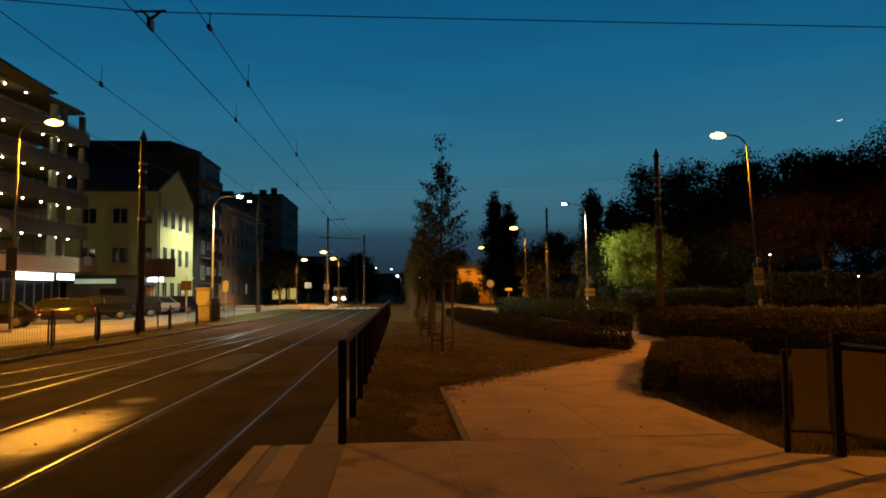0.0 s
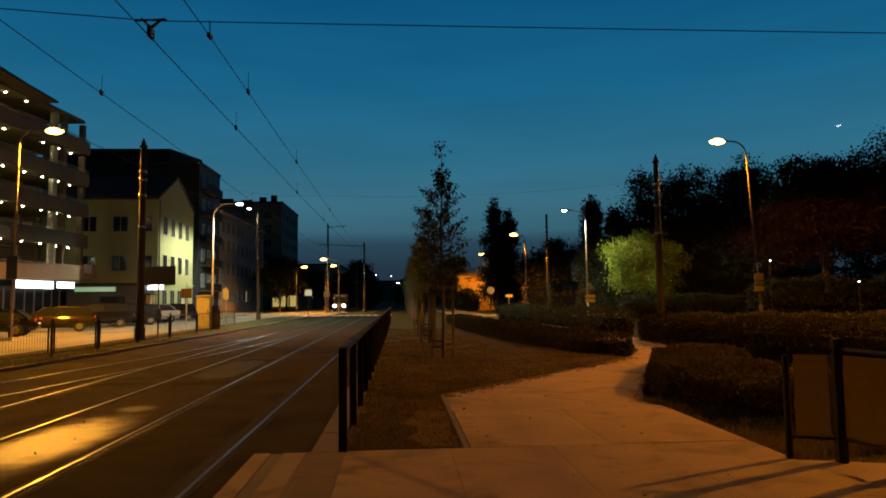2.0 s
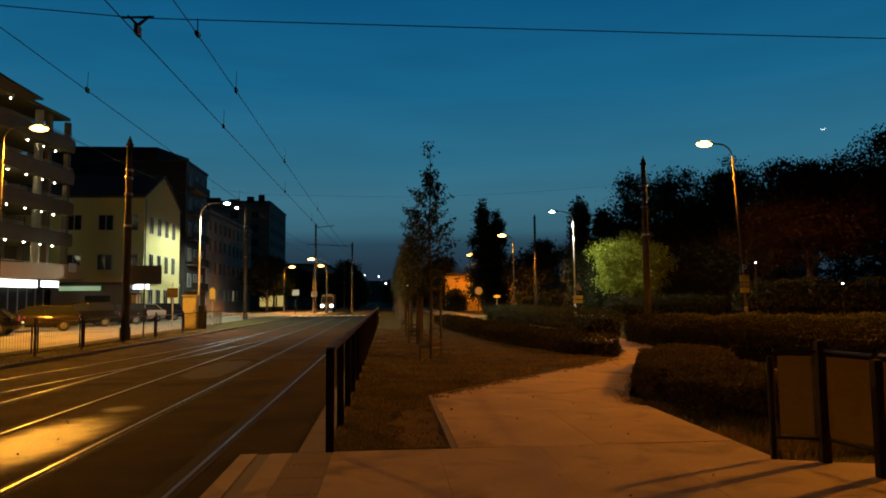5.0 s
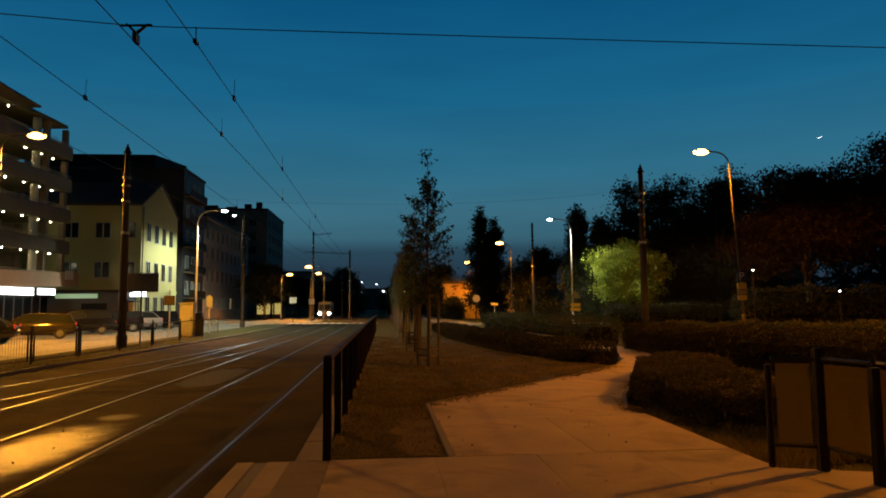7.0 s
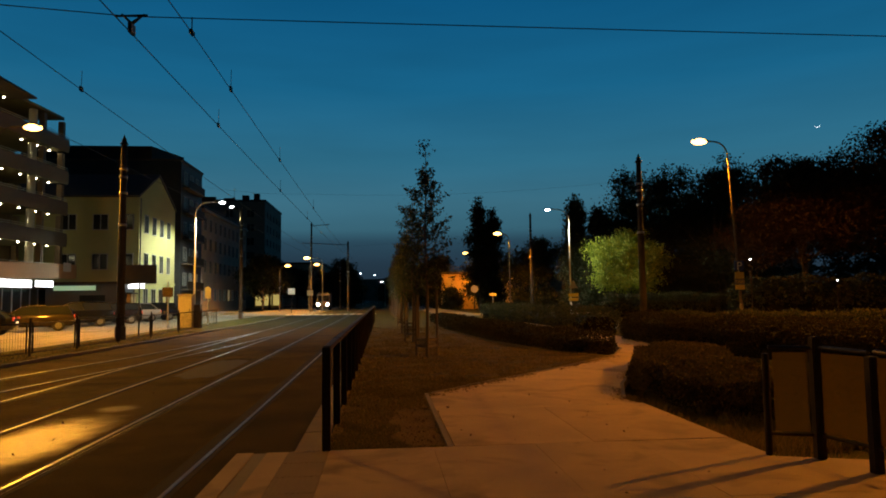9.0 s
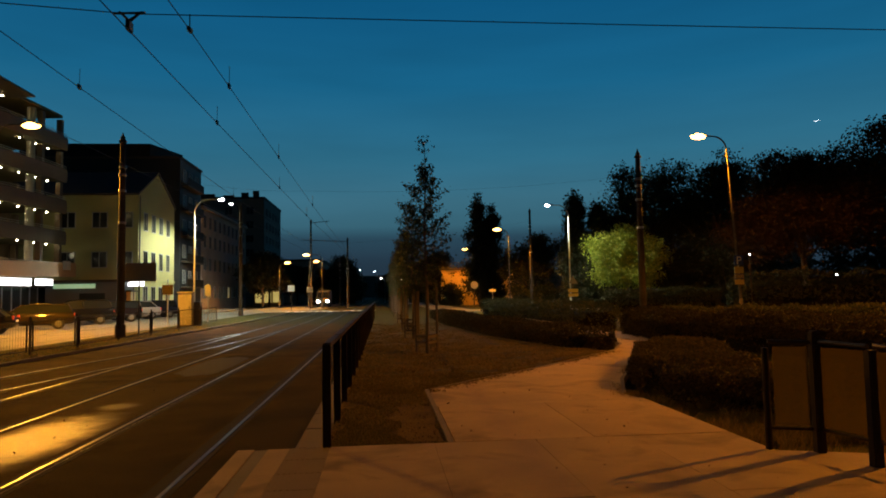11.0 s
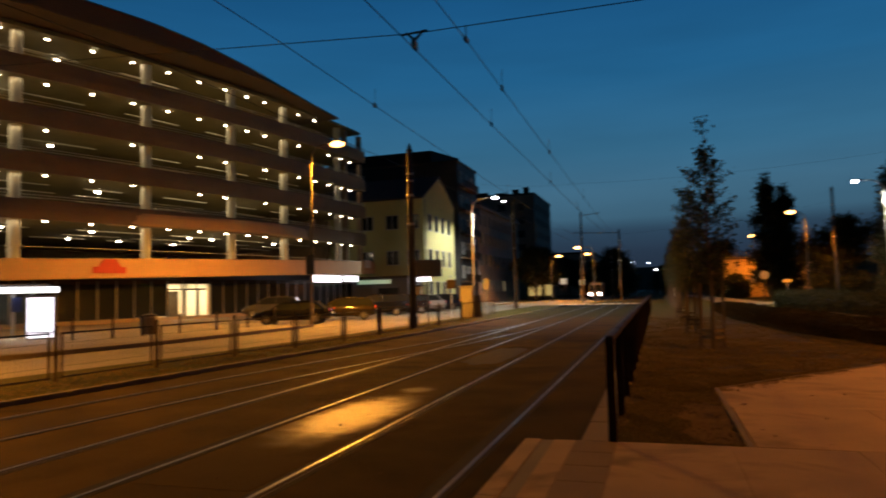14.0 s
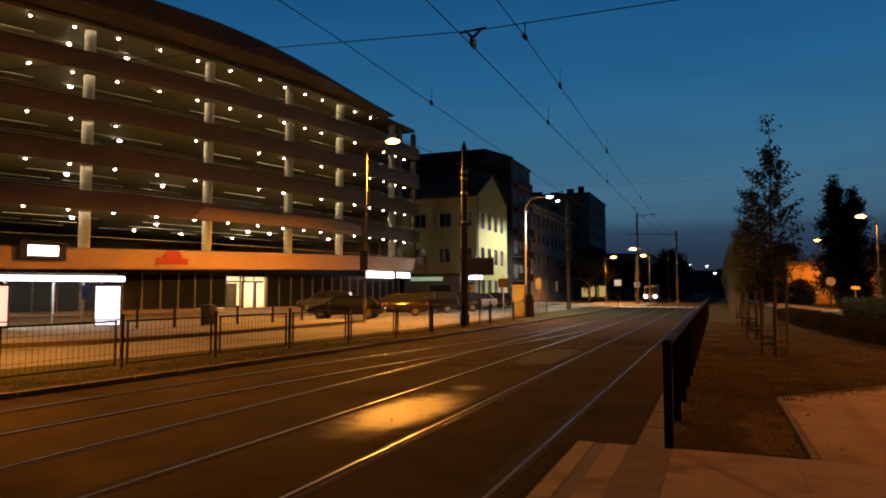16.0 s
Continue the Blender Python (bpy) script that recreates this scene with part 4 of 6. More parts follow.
part("plinth", sweep(front(GY0, GY1, 1.45, 0.1, 24), [(0, 0), (0, 0.25), (-0.2, 0.25), (-0.2, 0)]), M_GARAGE, shop)
part("head_rail", sweep(front(GY0, GY1, 1.45, 2.75, 24), [(0, 0), (0, 0.3), (-0.15, 0.3), (-0.15, 0)]), M_DARKSTEEL, shop)
mul = None
k = 0
yy = 9.0
while yy < 64:
    x, q = arc(yy, 1.5)
    x2, q2 = arc(yy + 1.25, 1.5)
    a = math.degrees(math.atan2(q2 - q, x2 - x))
    lit = 39.0 < yy < 43.9
    if mul is None:
        mul = part("mullion", B((0, 0, 1.5), (0.09, 0.12, 2.75)), M_SIGNBACK, shop)
        mul.matrix_basis = pose(x, q, 0.1)
    else:
        o = new("mullion", mul.data)
        o.parent = shop
        o.matrix_basis = pose(x, q, 0.1, 0, 0, a)
    if not lit:
        o = part("pane", B(((x + x2) / 2, (q + q2) / 2, 1.6), (1.2, 0.02, 2.4), a), M_GLASS, shop)
    yy += 1.25

# lit entrance of the garage
ent = base("entrance_lobby", "brightly lit entrance lobby with pale walls", "entrance")
x0, y0 = arc(39.5, 1.6)
x1, y1 = arc(43.9, 1.6)
a = math.degrees(math.atan2(y1 - y0, x1 - x0))
cx, cy = (x0 + x1) / 2, (y0 + y1) / 2
nx, ny = -math.sin(math.radians(a)), math.cos(math.radians(a))
part("back_wall", B((cx + nx * 2.6, cy + ny * 2.6, 1.5), (4.0, 0.15, 2.9), a), M_COLUMN, ent)
part("side_wall", B((x0 + nx * 1.3, y0 + ny * 1.3, 1.5), (0.15, 2.6, 2.9), a), M_COLUMN, ent)
part("side_wall", B((x1 + nx * 1.3, y1 + ny * 1.3, 1.5), (0.15, 2.6, 2.9), a), M_COLUMN, ent)
part("door_frame", B((cx, cy, 2.35), (4.0, 0.1, 0.12), a), M_DARKSTEEL, ent)
for u in (-0.5, 0.02, 0.3):
    part("door_post", B((cx + (x1 - x0) * u, cy + (y1 - y0) * u, 1.25), (0.09, 0.1, 2.3), a), M_DARKSTEEL, ent)
part("inner_door", B((cx + nx * 2.45 + (x1 - x0) * 0.2, cy + ny * 2.45 + (y1 - y0) * 0.2, 1.2), (0.9, 0.08, 2.1), a), M_DARKSTEEL, ent)
part("ceiling_strip", B((cx + nx * 1.2, cy + ny * 1.2, 2.92), (3.0, 0.3, 0.05), a), G_SIGN, ent)
lamp_light("lobby_light", "AREA", pose(cx + nx * 1.2, cy + ny * 1.2, 2.85, 0, 0, a), 330, WARMWHITE, (3.0, 1.6), ent)


def wall_sign(name, label, y, inset, z, w, h, face, d=0.25, frame_mat=None, backing=None):
    x, q = arc(y, inset)
    t = math.degrees(math.asin((y - GC[1]) / GR)) + 90
    s = base(name, label, "sign", "shop signs", at=(x, q, z), rz=t)
    if backing:
        part("box", B((0, 0, 0), (backing[0], d, backing[1]), bevel=0.03), frame_mat or M_BLACK, s)
    bm = bmesh.new()
    box(bm, (0, -d / 2 - 0.02, 0), (w, 0.06, h), bevel=0.02)
    part("face", bm, face, s)
    return s


wall_sign("shop_sign", "dark box sign with a glowing white emblem", 27.7, -0.6, 4.0, 1.6, 0.62, G_SIGN, backing=(2.5, 1.1))
red = wall_sign("shop_sign", "red roof shaped emblem sign on the fascia", 35.0, -0.45, 3.62, 2.2, 0.42, M_RED)
part("crown", prism(bmesh.new(), [(-0.75, 0.0), (0.75, 0.0), (0.4, 0.5), (-0.4, 0.5)], 0, 0.1), M_RED, red).matrix_basis = pose(0, -0.12, 0.21, 90)
wall_sign("shop_sign", "long glowing white shop sign", 56.4, -0.2, 3.16, 4.6, 0.62, G_SIGN)
wall_sign("shop_sign", "short glowing white shop sign", 60.5, -0.2, 3.2, 2.6, 0.55, G_SIGN)
wall_sign("shop_sign", "small pale square sign on the fascia", 63.6, -0.45, 4.75, 1.3, 0.8, M_SIGNWHITE)


# ---------------- houses across the street ----------------
def window(parent, x, y, z, w, h, axis, lit=False, sill=True):
    """A recessed window in a wall facing +x (axis x) or -y (axis y)."""
    wn_ = bmesh.new()
    t = 0.07
    if axis == "x":
        box(wn_, (x + 0.03, y, z + h / 2 + t / 2), (0.1, w + 2 * t, t))
        box(wn_, (x + 0.03, y, z - h / 2 - t / 2), (0.14, w + 2 * t, t))
        for s in (-1, 0, 1):
            box(wn_, (x + 0.03, y + s * (w / 2 + t / 2 * abs(s)), z), (0.1, t, h))
        fr = part("window", wn_, M_TRIM, parent)
        part("pane", B((x + 0.012, y, z), (0.02, w, h)), G_ROOM if lit else M_GLASS, fr)
    else:
        box(wn_, (x, y - 0.03, z + h / 2 + t / 2), (w + 2 * t, 0.1, t))
        box(wn_, (x, y - 0.03, z - h / 2 - t / 2), (w + 2 * t, 0.14, t))
        for s in (-1, 0, 1):
            box(wn_, (x + s * (w / 2 + t / 2 * abs(s)), y - 0.03, z), (t, 0.1, h))
        fr = part("window", wn_, M_TRIM, parent)
        part("pane", B((x, y - 0.012, z), (w, 0.02, h)), G_ROOM if lit else M_GLASS, fr)


HX = -23.9
house = base("gabled_house", "pale yellow rendered gabled house lit by street light", "house")
wb = bmesh.new()
box(wb, (HX - 6.5, 73.75, 6.05), (13, 11.5, 11.9))
v = [wb.verts.new(p) for p in ((HX, 68, 12), (HX, 79.5, 12), (HX, 73.75, 14.9), (HX - 13, 68, 12), (HX - 13, 79.5, 12), (HX - 13, 73.75, 14.9))]
wb.faces.new((v[0], v[1], v[2]))
wb.faces.new((v[3], v[5], v[4]))
part("wall", wb, M_YELLOWWALL, house)
rb = bmesh.new()
for s in (-1, 1):
    for dx in (0.12,):
        q = [(HX + dx, 73.75 + s * 6.0, 11.82), (HX + dx, 73.75, 14.98), (HX - 13.2, 73.75, 14.98), (HX - 13.2, 73.75 + s * 6.0, 11.82)]
        lo, hi = [rb.verts.new(p) for p in q], [rb.verts.new((p[0], p[1], p[2] + 0.2)) for p in q]
        rb.faces.new(lo)
        rb.faces.new(hi)
        for k in range(4):
            rb.faces.new((lo[k], lo[(k + 1) % 4], hi[(k + 1) % 4], hi[k]))
bmesh.ops.recalc_face_normals(rb, faces=rb.faces[:])
part("roof", rb, M_ROOF, house)
for z in (9.4, 5.5):
    for k in range(4):
        window(house, HX, 70.1 + k * 2.35, z, 0.95, 1.75, "x")
    for x in (HX - 6.6, HX - 3.6, HX - 1.2):
        window(house, x, 68, z, 1.35, 1.45, "y")
for k in range(4):
    window(house, HX, 70.1 + k * 2.35, 1.75, 1.1, 2.1, "x", lit=False)
part("cornice", B((HX + 0.05, 73.75, 3.45), (0.14, 11.5, 0.18)), M_YELLOWWALL, house)
part("downpipe", T([(HX + 0.12, 68.2, 0.1), (HX + 0.12, 68.2, 11.8)], 0.06, 8), M_SIGNBACK, house)

annex = base("kiosk_annex", "low dark shop annex with a greenish sign", "shop annex")
part("body", B((-27.2, 65.6, 1.65), (6.2, 4.4, 3.1)), M_DARKWALL, annex)
part("roof_slab", B((-27.2, 65.4, 3.3), (6.6, 5.0, 0.22)), M_DARKSTEEL, annex)
part("sign_band", B((-27.6, 63.0, 2.85), (3.6, 0.12, 0.42)), G_GREEN, annex, "dim green lit sign band")
part("shop_window", B((-26.2, 63.34, 1.4), (2.2, 0.06, 1.6)), M_GLASS, annex)

block = base("dark_block", "dark clad apartment block with flat roof and balconies", "apartment building")
part("wall", B((-35, 90.2, 9.6), (20, 9.6, 19.0)), M_DARKWALL, block)
part("penthouse", prism(bmesh.new(), [(-45, 87), (-29.2, 87), (-27.2, 94), (-45, 94)], 19.1, 21.3), M_ROOF, block)
part("parapet", B((-35, 90.2, 19.2), (20.3, 9.9, 0.25)), M_ROOFEAVE, block)
for z in (3.0, 6.2, 9.4, 12.6, 15.8):
    part("balcony", B((-24.6, 89.9, z), (0.8, 7.4, 0.18)), M_ROOFEAVE, block)
    part("balcony_rail", B((-24.25, 89.9, z + 0.55), (0.05, 7.4, 0.9)), M_DARKSTEEL, block)
    for k in range(3):
        window(block, -25.0, 87.2 + k * 2.7, z + 1.3, 1.2, 1.6, "x")

row = base("old_tenement", "pale old rendered tenement with rows of windows", "tenement")
part("wall", B((-33, 110.5, 7.18), (16, 30, 14.7)), M_PALEWALL, row)
part("cornice", B((-24.9, 110.5, 14.3), (0.5, 30.2, 0.4)), M_PALEWALL, row)
part("ground_floor_band", B((-24.96, 110.5, 4.2), (0.12, 30, 0.3)), M_PALEWALL, row)
part("roof", prism(bmesh.new(), [(-41, 95.3), (-24.8, 95.3), (-24.8, 125.7), (-41, 125.7)], 14.5, 14.8), M_ROOF, row)
for z in (2.4, 6.4, 9.6, 12.4):
    for k in range(10):
        window(row, -25.0, 97 + k * 2.95, z, 1.05, 1.7, "x", lit=(z == 2.4 and k == 5))

tower = base("grey_block", "tall plain grey apartment block above the trees", "apartment building")
part("wall", B((-35, 156.5, 11.3), (20, 23, 22.8)), M_GREYWALL, tower)
part("parapet", B((-35, 156.5, 22.8), (20.3, 23.3, 0.4)), M_DARKWALL, tower)
for x, w, h in ((-30, 1.4, 1.6), (-33.5, 2.2, 1.0), (-27.6, 1.2, 2.0), (-38, 3, 1.3)):
    part("chimney", B((x, 150, 23 + h / 2), (w, 1.2, h)), M_DARKWALL, tower)
for z in (5, 8, 11, 14, 17, 20):
    for k in range(5):
        window(tower, -25.0, 148 + k * 4.2, z, 1.5, 1.5, "x")
    for k in range(4):
        window(tower, -28 - k * 4.4, 145, z, 1.5, 1.5, "y")

ochre = base("ochre_building", "low ochre rendered building lit orange by a lamp", "house")
part("wall", B((13.6, 99, 2.4), (10.4, 7, 5.0)), M_ORANGEWALL, ochre)
part("roof", prism(bmesh.new(), [(8.1, 95.2), (19.1, 95.2), (19.1, 102.8), (8.1, 102.8)], 4.9, 5.2), M_ROOF, ochre)
for k in range(2):
    window(ochre, 12.6 + k * 3.4, 95.5, 2.6, 1.2, 1.4, "y")

for i, (x, y, w, d, h) in enumerate(((-30, 215, 24, 40, 12), (-34, 290, 24, 60, 15), (-60, 430, 70, 20, 14), (10, 520, 90, 20, 16), (60, 300, 40, 30, 11), (95, 190, 50, 25, 12))):
    fb = base("far_building", "dim distant building at the end of the street", "building", "far buildings")
    part("wall", B((x, y, h / 2 - 0.2), (w, d, h)), M_GREYWALL if i % 2 else M_PALEWALL, fb)
    part("roof", B((x, y, h), (w + 0.6, d + 0.6, 0.5)), M_ROOF, fb)

# added building; its glowing panes stand for a yellow wall in lamplight
lit = base("lit_shop", "small building with glowing panes for a lit wall behind street trees", "shop", at=(-23.4, 141, -0.1))
part("wall", B((0, 0, 1.75), (5.6, 3.0, 3.5)), M_ORANGEWALL, lit)
part("roof_slab", B((0, -0.2, 3.56), (6.0, 3.6, 0.18)), M_ROOF, lit)
for x, w in ((-1.75, 1.3), (0.0, 1.5), (1.8, 1.4)):
    fr = part("window_frame", B((x, -1.52, 1.65), (w + 0.16, 0.08, 2.36)), M_TRIM, lit)
    part("pane", B((x, -1.57, 1.65), (w, 0.04, 2.2)), G_LITWALL, fr, "glowing pane that stands for lamplit wall")

# ---------------- hedges and bushes ----------------
def hedge(label, line, width, height, n, leaf, seed, mat, z0=-0.12, round_ends=True):
    """A clipped hedge along a plan line, with an uneven leafy skin round a dark core."""
    rng = np.random.default_rng(seed)
    P = [Vector((x, y)) for x, y in line]
    seg = [(b - a).length for a, b in zip(P, P[1:])]
    tot = sum(seg)
    h = base("hedge", label, "hedge")
    pts = []
    while len(pts) < n:
        u = rng.uniform(0, tot)
        u0 = u
        for a, b, s in zip(P, P[1:], seg):
            if u <= s:
                break
            u -= s
        c = a.lerp(b, min(1, u / s))
        d = (b - a).normalized()
        ends = min(1.0, (min(u0, tot - u0) + 0.05) / (width * 0.45)) ** 0.5
        top = height * (0.92 + 0.16 * noise.noise(Vector((c.x * 0.9, c.y * 0.9, seed)))) * (0.75 + 0.25 * ends)
        hw = width / 2 * (0.92 + 0.22 * noise.noise(Vector((c.x * 0.7, c.y * 0.7, seed + 9)))) * ends
        ang = rng.uniform(-0.15, math.pi + 0.15)
        q = 1 / max(abs(math.cos(ang)), abs(math.sin(ang))) ** 0.72
        depth = 1 - abs(rng.normal()) * 0.09
        side, up = math.cos(ang) * q * hw * depth, top * (0.45 + 0.55 * math.sin(ang) * q * depth) if rng.random() < 0.75 else top * rng.uniform(0.05, 0.8)
        lump = 0.06 * noise.noise(Vector((c.x * 4 + side * 3, c.y * 4, up * 4)))
        pts.append((c.x + side * d.y, c.y - side * d.x, z0 + max(0.03, up) + lump))
    me = leaves("leaves", pts, leaf, mat, rng, 0.0)
    o = new("leaves", me)
    o.parent = h
    w = width / 2 * 0.62
    core = [(p.x, p.y, z0) for p in P]
    e0, e1 = (P[1] - P[0]).normalized() * width * 0.25, (P[-1] - P[-2]).normalized() * width * 0.25
    core[0] = (P[0].x + e0.x, P[0].y + e0.y, z0)
    core[-1] = (P[-1].x - e1.x, P[-1].y - e1.y, z0)
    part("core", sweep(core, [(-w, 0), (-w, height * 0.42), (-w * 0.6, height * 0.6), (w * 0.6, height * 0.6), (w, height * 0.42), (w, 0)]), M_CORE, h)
    return h


hedge("rounded leafy bush hedge beside the footpath", [(5.95, 7.3), (5.65, 8.6), (5.0, 10.2), (5.45, 12.0), (6.4, 14.0), (7.3, 15.8)], 2.0, 0.66, 36000, 0.05, 1, M_BUSH)
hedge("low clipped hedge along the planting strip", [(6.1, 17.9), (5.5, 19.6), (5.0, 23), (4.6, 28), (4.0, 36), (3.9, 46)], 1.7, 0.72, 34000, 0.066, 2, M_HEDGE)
hedge("taller clipped hedge behind the footpath", [(9.6, 28.6), (9.6, 33), (9.3, 42), (9.0, 56)], 2.4, 1.25, 18000, 0.10, 3, M_LEAF_DARK)
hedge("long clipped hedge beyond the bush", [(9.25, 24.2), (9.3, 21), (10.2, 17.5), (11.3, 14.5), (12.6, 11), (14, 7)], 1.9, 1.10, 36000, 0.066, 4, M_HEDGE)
hedge("long dark hedge farther behind", [(10.6, 26), (13, 24.6), (17, 22), (24, 18)], 1.8, 1.15, 11000, 0.10, 5, M_LEAF_DARK)


# ---------------- trees ----------------
def tree(label, at, h, blobs, leaf, n, mat, seed, trunk_r=0.16, group="", limbs=9):
    """A tree: tapered trunk, limbs into each clump, and a crown of many leaves; blobs are (x, y, z, rx, rz, share)."""
    rng = np.random.default_rng(seed)
    t = base("tree", label, "tree", group, at=at)
    top = max(b[2] for b in blobs)
    tb = bmesh.new()
    tube(tb, [(0, 0, -0.1), (0.03 * h * 0.2, 0.02, h * 0.18), (-0.02, 0.05, h * 0.45), (0.04, 0, top)], [trunk_r * 1.25, trunk_r, trunk_r * 0.7, trunk_r * 0.15], 9)
    for k in range(limbs):
        b = blobs[k % len(blobs)]
        z0 = h * rng.uniform(0.18, 0.5)
        end = Vector((b[0] + rng.normal() * b[3] * 0.35, b[1] + rng.normal() * b[3] * 0.35, b[2] + rng.normal() * b[4] * 0.3))
        mid = Vector((0, 0, z0)).lerp(end, 0.5) + Vector((0, 0, 0.1 * h * rng.uniform(-0.3, 0.6)))
        tube(tb, [(0, 0, z0), mid, end], [trunk_r * 0.45, trunk_r * 0.28, trunk_r * 0.08], 6)
    part("trunk", tb, M_BARK, t, smooth=True)
    pts = []
    tw = sum(b[5] for b in blobs)
    for b in blobs:
        m = int(n * b[5] / tw)
        clumps = max(6, m // 60)
        d = rng.normal(size=(clumps, 3))
        d /= np.linalg.norm(d, axis=1)[:, None]
        r = rng.uniform(0.35, 1.05, (clumps, 1)) ** 0.6
        c = d * r * [b[3], b[3], b[4]] + [b[0], b[1], b[2]]
        k = rng.integers(0, clumps, m)
        cs = 0.13 * (b[3] + b[4]) / 2 + leaf * 0.9
        pts.append(c[k] + rng.normal(size=(m, 3)) * cs * [1, 1, 0.75])
    o = new("crown", leaves("crown", np.concatenate(pts), leaf, mat, rng))
    o.parent = t
    return t


def stakes(t_at):
    s = base("tree_stakes", "three wooden tree stakes tied with crossbars", "tree stakes", "tree stakes", at=t_at)
    ps = [(0.32 * math.cos(a), 0.32 * math.sin(a)) for a in (0.5, 2.6, 4.7)]
    for x, y in ps:
        part("stake", T([(x, y, -0.05), (x, y, 1.95)], 0.032, 8), M_WOOD, s)
    for z in (0.30, 0.46, 1.86):
        for (x0, y0), (x1, y1) in zip(ps, ps[1:] + ps[:1]):
            part("crossbar", B(((x0 + x1) / 2, (y0 + y1) / 2, z), (0.62, 0.02, 0.06), math.degrees(math.atan2(y1 - y0, x1 - x0))), M_WOOD, s)
    return s


def young_tree(label, at, seed):
    """A whip-straight leader with short rising side twigs, leaves bunched along each twig and sky between them."""
    rng = np.random.default_rng(seed)
    t = base("tree", label, "tree", "row of young trees", at=at)
    H = 5.85
    tb = bmesh.new()
    tube(tb, [(0, 0, -0.1), (0.02, 0, 1.6), (-0.03, 0.02, 3.4), (0.03, 0, 4.8), (0.0, 0, H - 0.1)], [0.05, 0.042, 0.03, 0.016, 0.005], 9)
    pts = []
    for k in range(78):
        u = k / 77
        z = 1.55 + u * (5.0 - 1.55)
        reach = float(np.interp(z, [1.5, 2.1, 3.1, 3.9, 4.5, 4.9], [0.32, 0.62, 0.74, 0.60, 0.40, 0.16])) * rng.uniform(0.55, 1.12)
        a = k * 2.399 + rng.normal() * 0.25
        rise = reach * rng.uniform(0.25, 0.75)
        tip = Vector((reach * math.cos(a), reach * math.sin(a), z + rise))
        mid = Vector((0.5 * reach * math.cos(a), 0.5 * reach * math.sin(a), z + rise * 0.35))
        tube(tb, [(0, 0, z), mid, tip], [0.011, 0.008, 0.003], 5)
        for q in range(int(26 + 34 * reach)):
            w = rng.uniform(0.3, 1.08)
            c = Vector((0, 0, z)).lerp(mid, w * 2) if w < 0.5 else mid.lerp(tip, w * 2 - 1)
            pts.append((c.x + rng.normal() * 0.05, c.y + rng.normal() * 0.05, c.z + rng.normal() * 0.045))
    for q in range(90):
        z = rng.choice([5.2, 5.5, 5.6, 5.75, 5.82]) + rng.normal() * 0.05
        r = 0.10 if z > 5.4 else 0.05
        pts.append((rng.normal() * r, rng.normal() * r, z))
    part("trunk", tb, M_BARK, t, smooth=True)
    o = new("crown", leaves("crown", pts, 0.075, M_LEAF_YOUNG, rng))
    o.parent = t
    return t


young = young_tree("slim young tree with a narrow leafy crown in the strip", (1.17, 18.0, 0.0), 11)
first_stakes = stakes((1.17, 18.0, 0.0))
rs = random.Random(7)
for k in range(1, 12):
    y = 18.0 + k * 6.0
    copy_thing(young, pose(1.1 + rs.uniform(-0.08, 0.08), y, 0.0, 0, 0, rs.uniform(0, 360)) @ Matrix.Scale(rs.uniform(0.86, 1.0), 4))
    copy_thing(first_stakes, pose(1.1, y, 0.0, 0, 0, rs.uniform(0, 360)))

# dark park trees
def round_tree(label, at, h, w, leaf, n, mat, seed, group="", skirt=True):
    r = random.Random(seed)
    bl = [(0, 0, h * 0.62, w * 0.38, h * 0.28, 3)]
    for k in range(7):
        a = 2 * math.pi * k / 7 + r.uniform(-0.3, 0.3)
        bl.append((w * 0.30 * math.cos(a), w * 0.30 * math.sin(a), h * r.uniform(0.28 if skirt else 0.42, 0.76), w * r.uniform(0.18, 0.27), h * r.uniform(0.14, 0.2), 1.3))
    for k in range(5 if skirt else 0):
        a = 2 * math.pi * k / 5 + r.uniform(-0.3, 0.3)
        bl.append((w * 0.28 * math.cos(a), w * 0.28 * math.sin(a), h * r.uniform(0.12, 0.24), w * 0.24, h * 0.12, 1.0))
    for k in range(3):
        bl.append((w * r.uniform(-0.18, 0.18), w * r.uniform(-0.18, 0.18), h * r.uniform(0.82, 0.9), w * 0.14, h * 0.09, 0.6))
    return tree(label, at, h, bl, leaf * 1.2, int(n * 2.4), mat, seed, 0.015 * h + 0.05, group, 14)


for _x, _y, _h, _s in ((22, 66, 3.0, 41), (34, 66, 4.8, 42)):
    hedge("tall unclipped dark shrubs behind the park trees", [(_x, _y + 6), (_x + 8, _y + 4), (_x + 16, _y - 2), (_x + 26, _y - 8)], 4.5, _h, 7000, 0.30, _s, M_LEAF_DARK)
# added foliage that stands for the deep shade below the canopy
hedge("added dark shrubs filling the shade below the lamplit park trees", [(23.5, 44), (29, 40.5), (35, 36.5), (44, 31)], 3.6, 3.0, 12000, 0.20, 43, M_LEAF_DARK)
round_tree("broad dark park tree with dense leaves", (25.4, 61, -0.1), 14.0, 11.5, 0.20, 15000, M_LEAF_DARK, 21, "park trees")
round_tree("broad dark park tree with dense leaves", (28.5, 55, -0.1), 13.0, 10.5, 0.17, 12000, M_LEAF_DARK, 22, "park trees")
round_tree("large park tree with sodium lamplight put into its leaf colour", (30.5, 46, -0.1), 11.9, 10.5, 0.17, 17000, M_LEAF_RED, 23, "park trees", skirt=False)
round_tree("large park tree with sodium lamplight put into its leaf colour", (36.0, 42.5, -0.1), 13.4, 12.5, 0.17, 15000, M_LEAF_RED, 24, "park trees", skirt=False)
round_tree("dark park tree behind the others", (33, 62, -0.1), 14.5, 11, 0.22, 9000, M_LEAF_DARK, 25, "park trees")
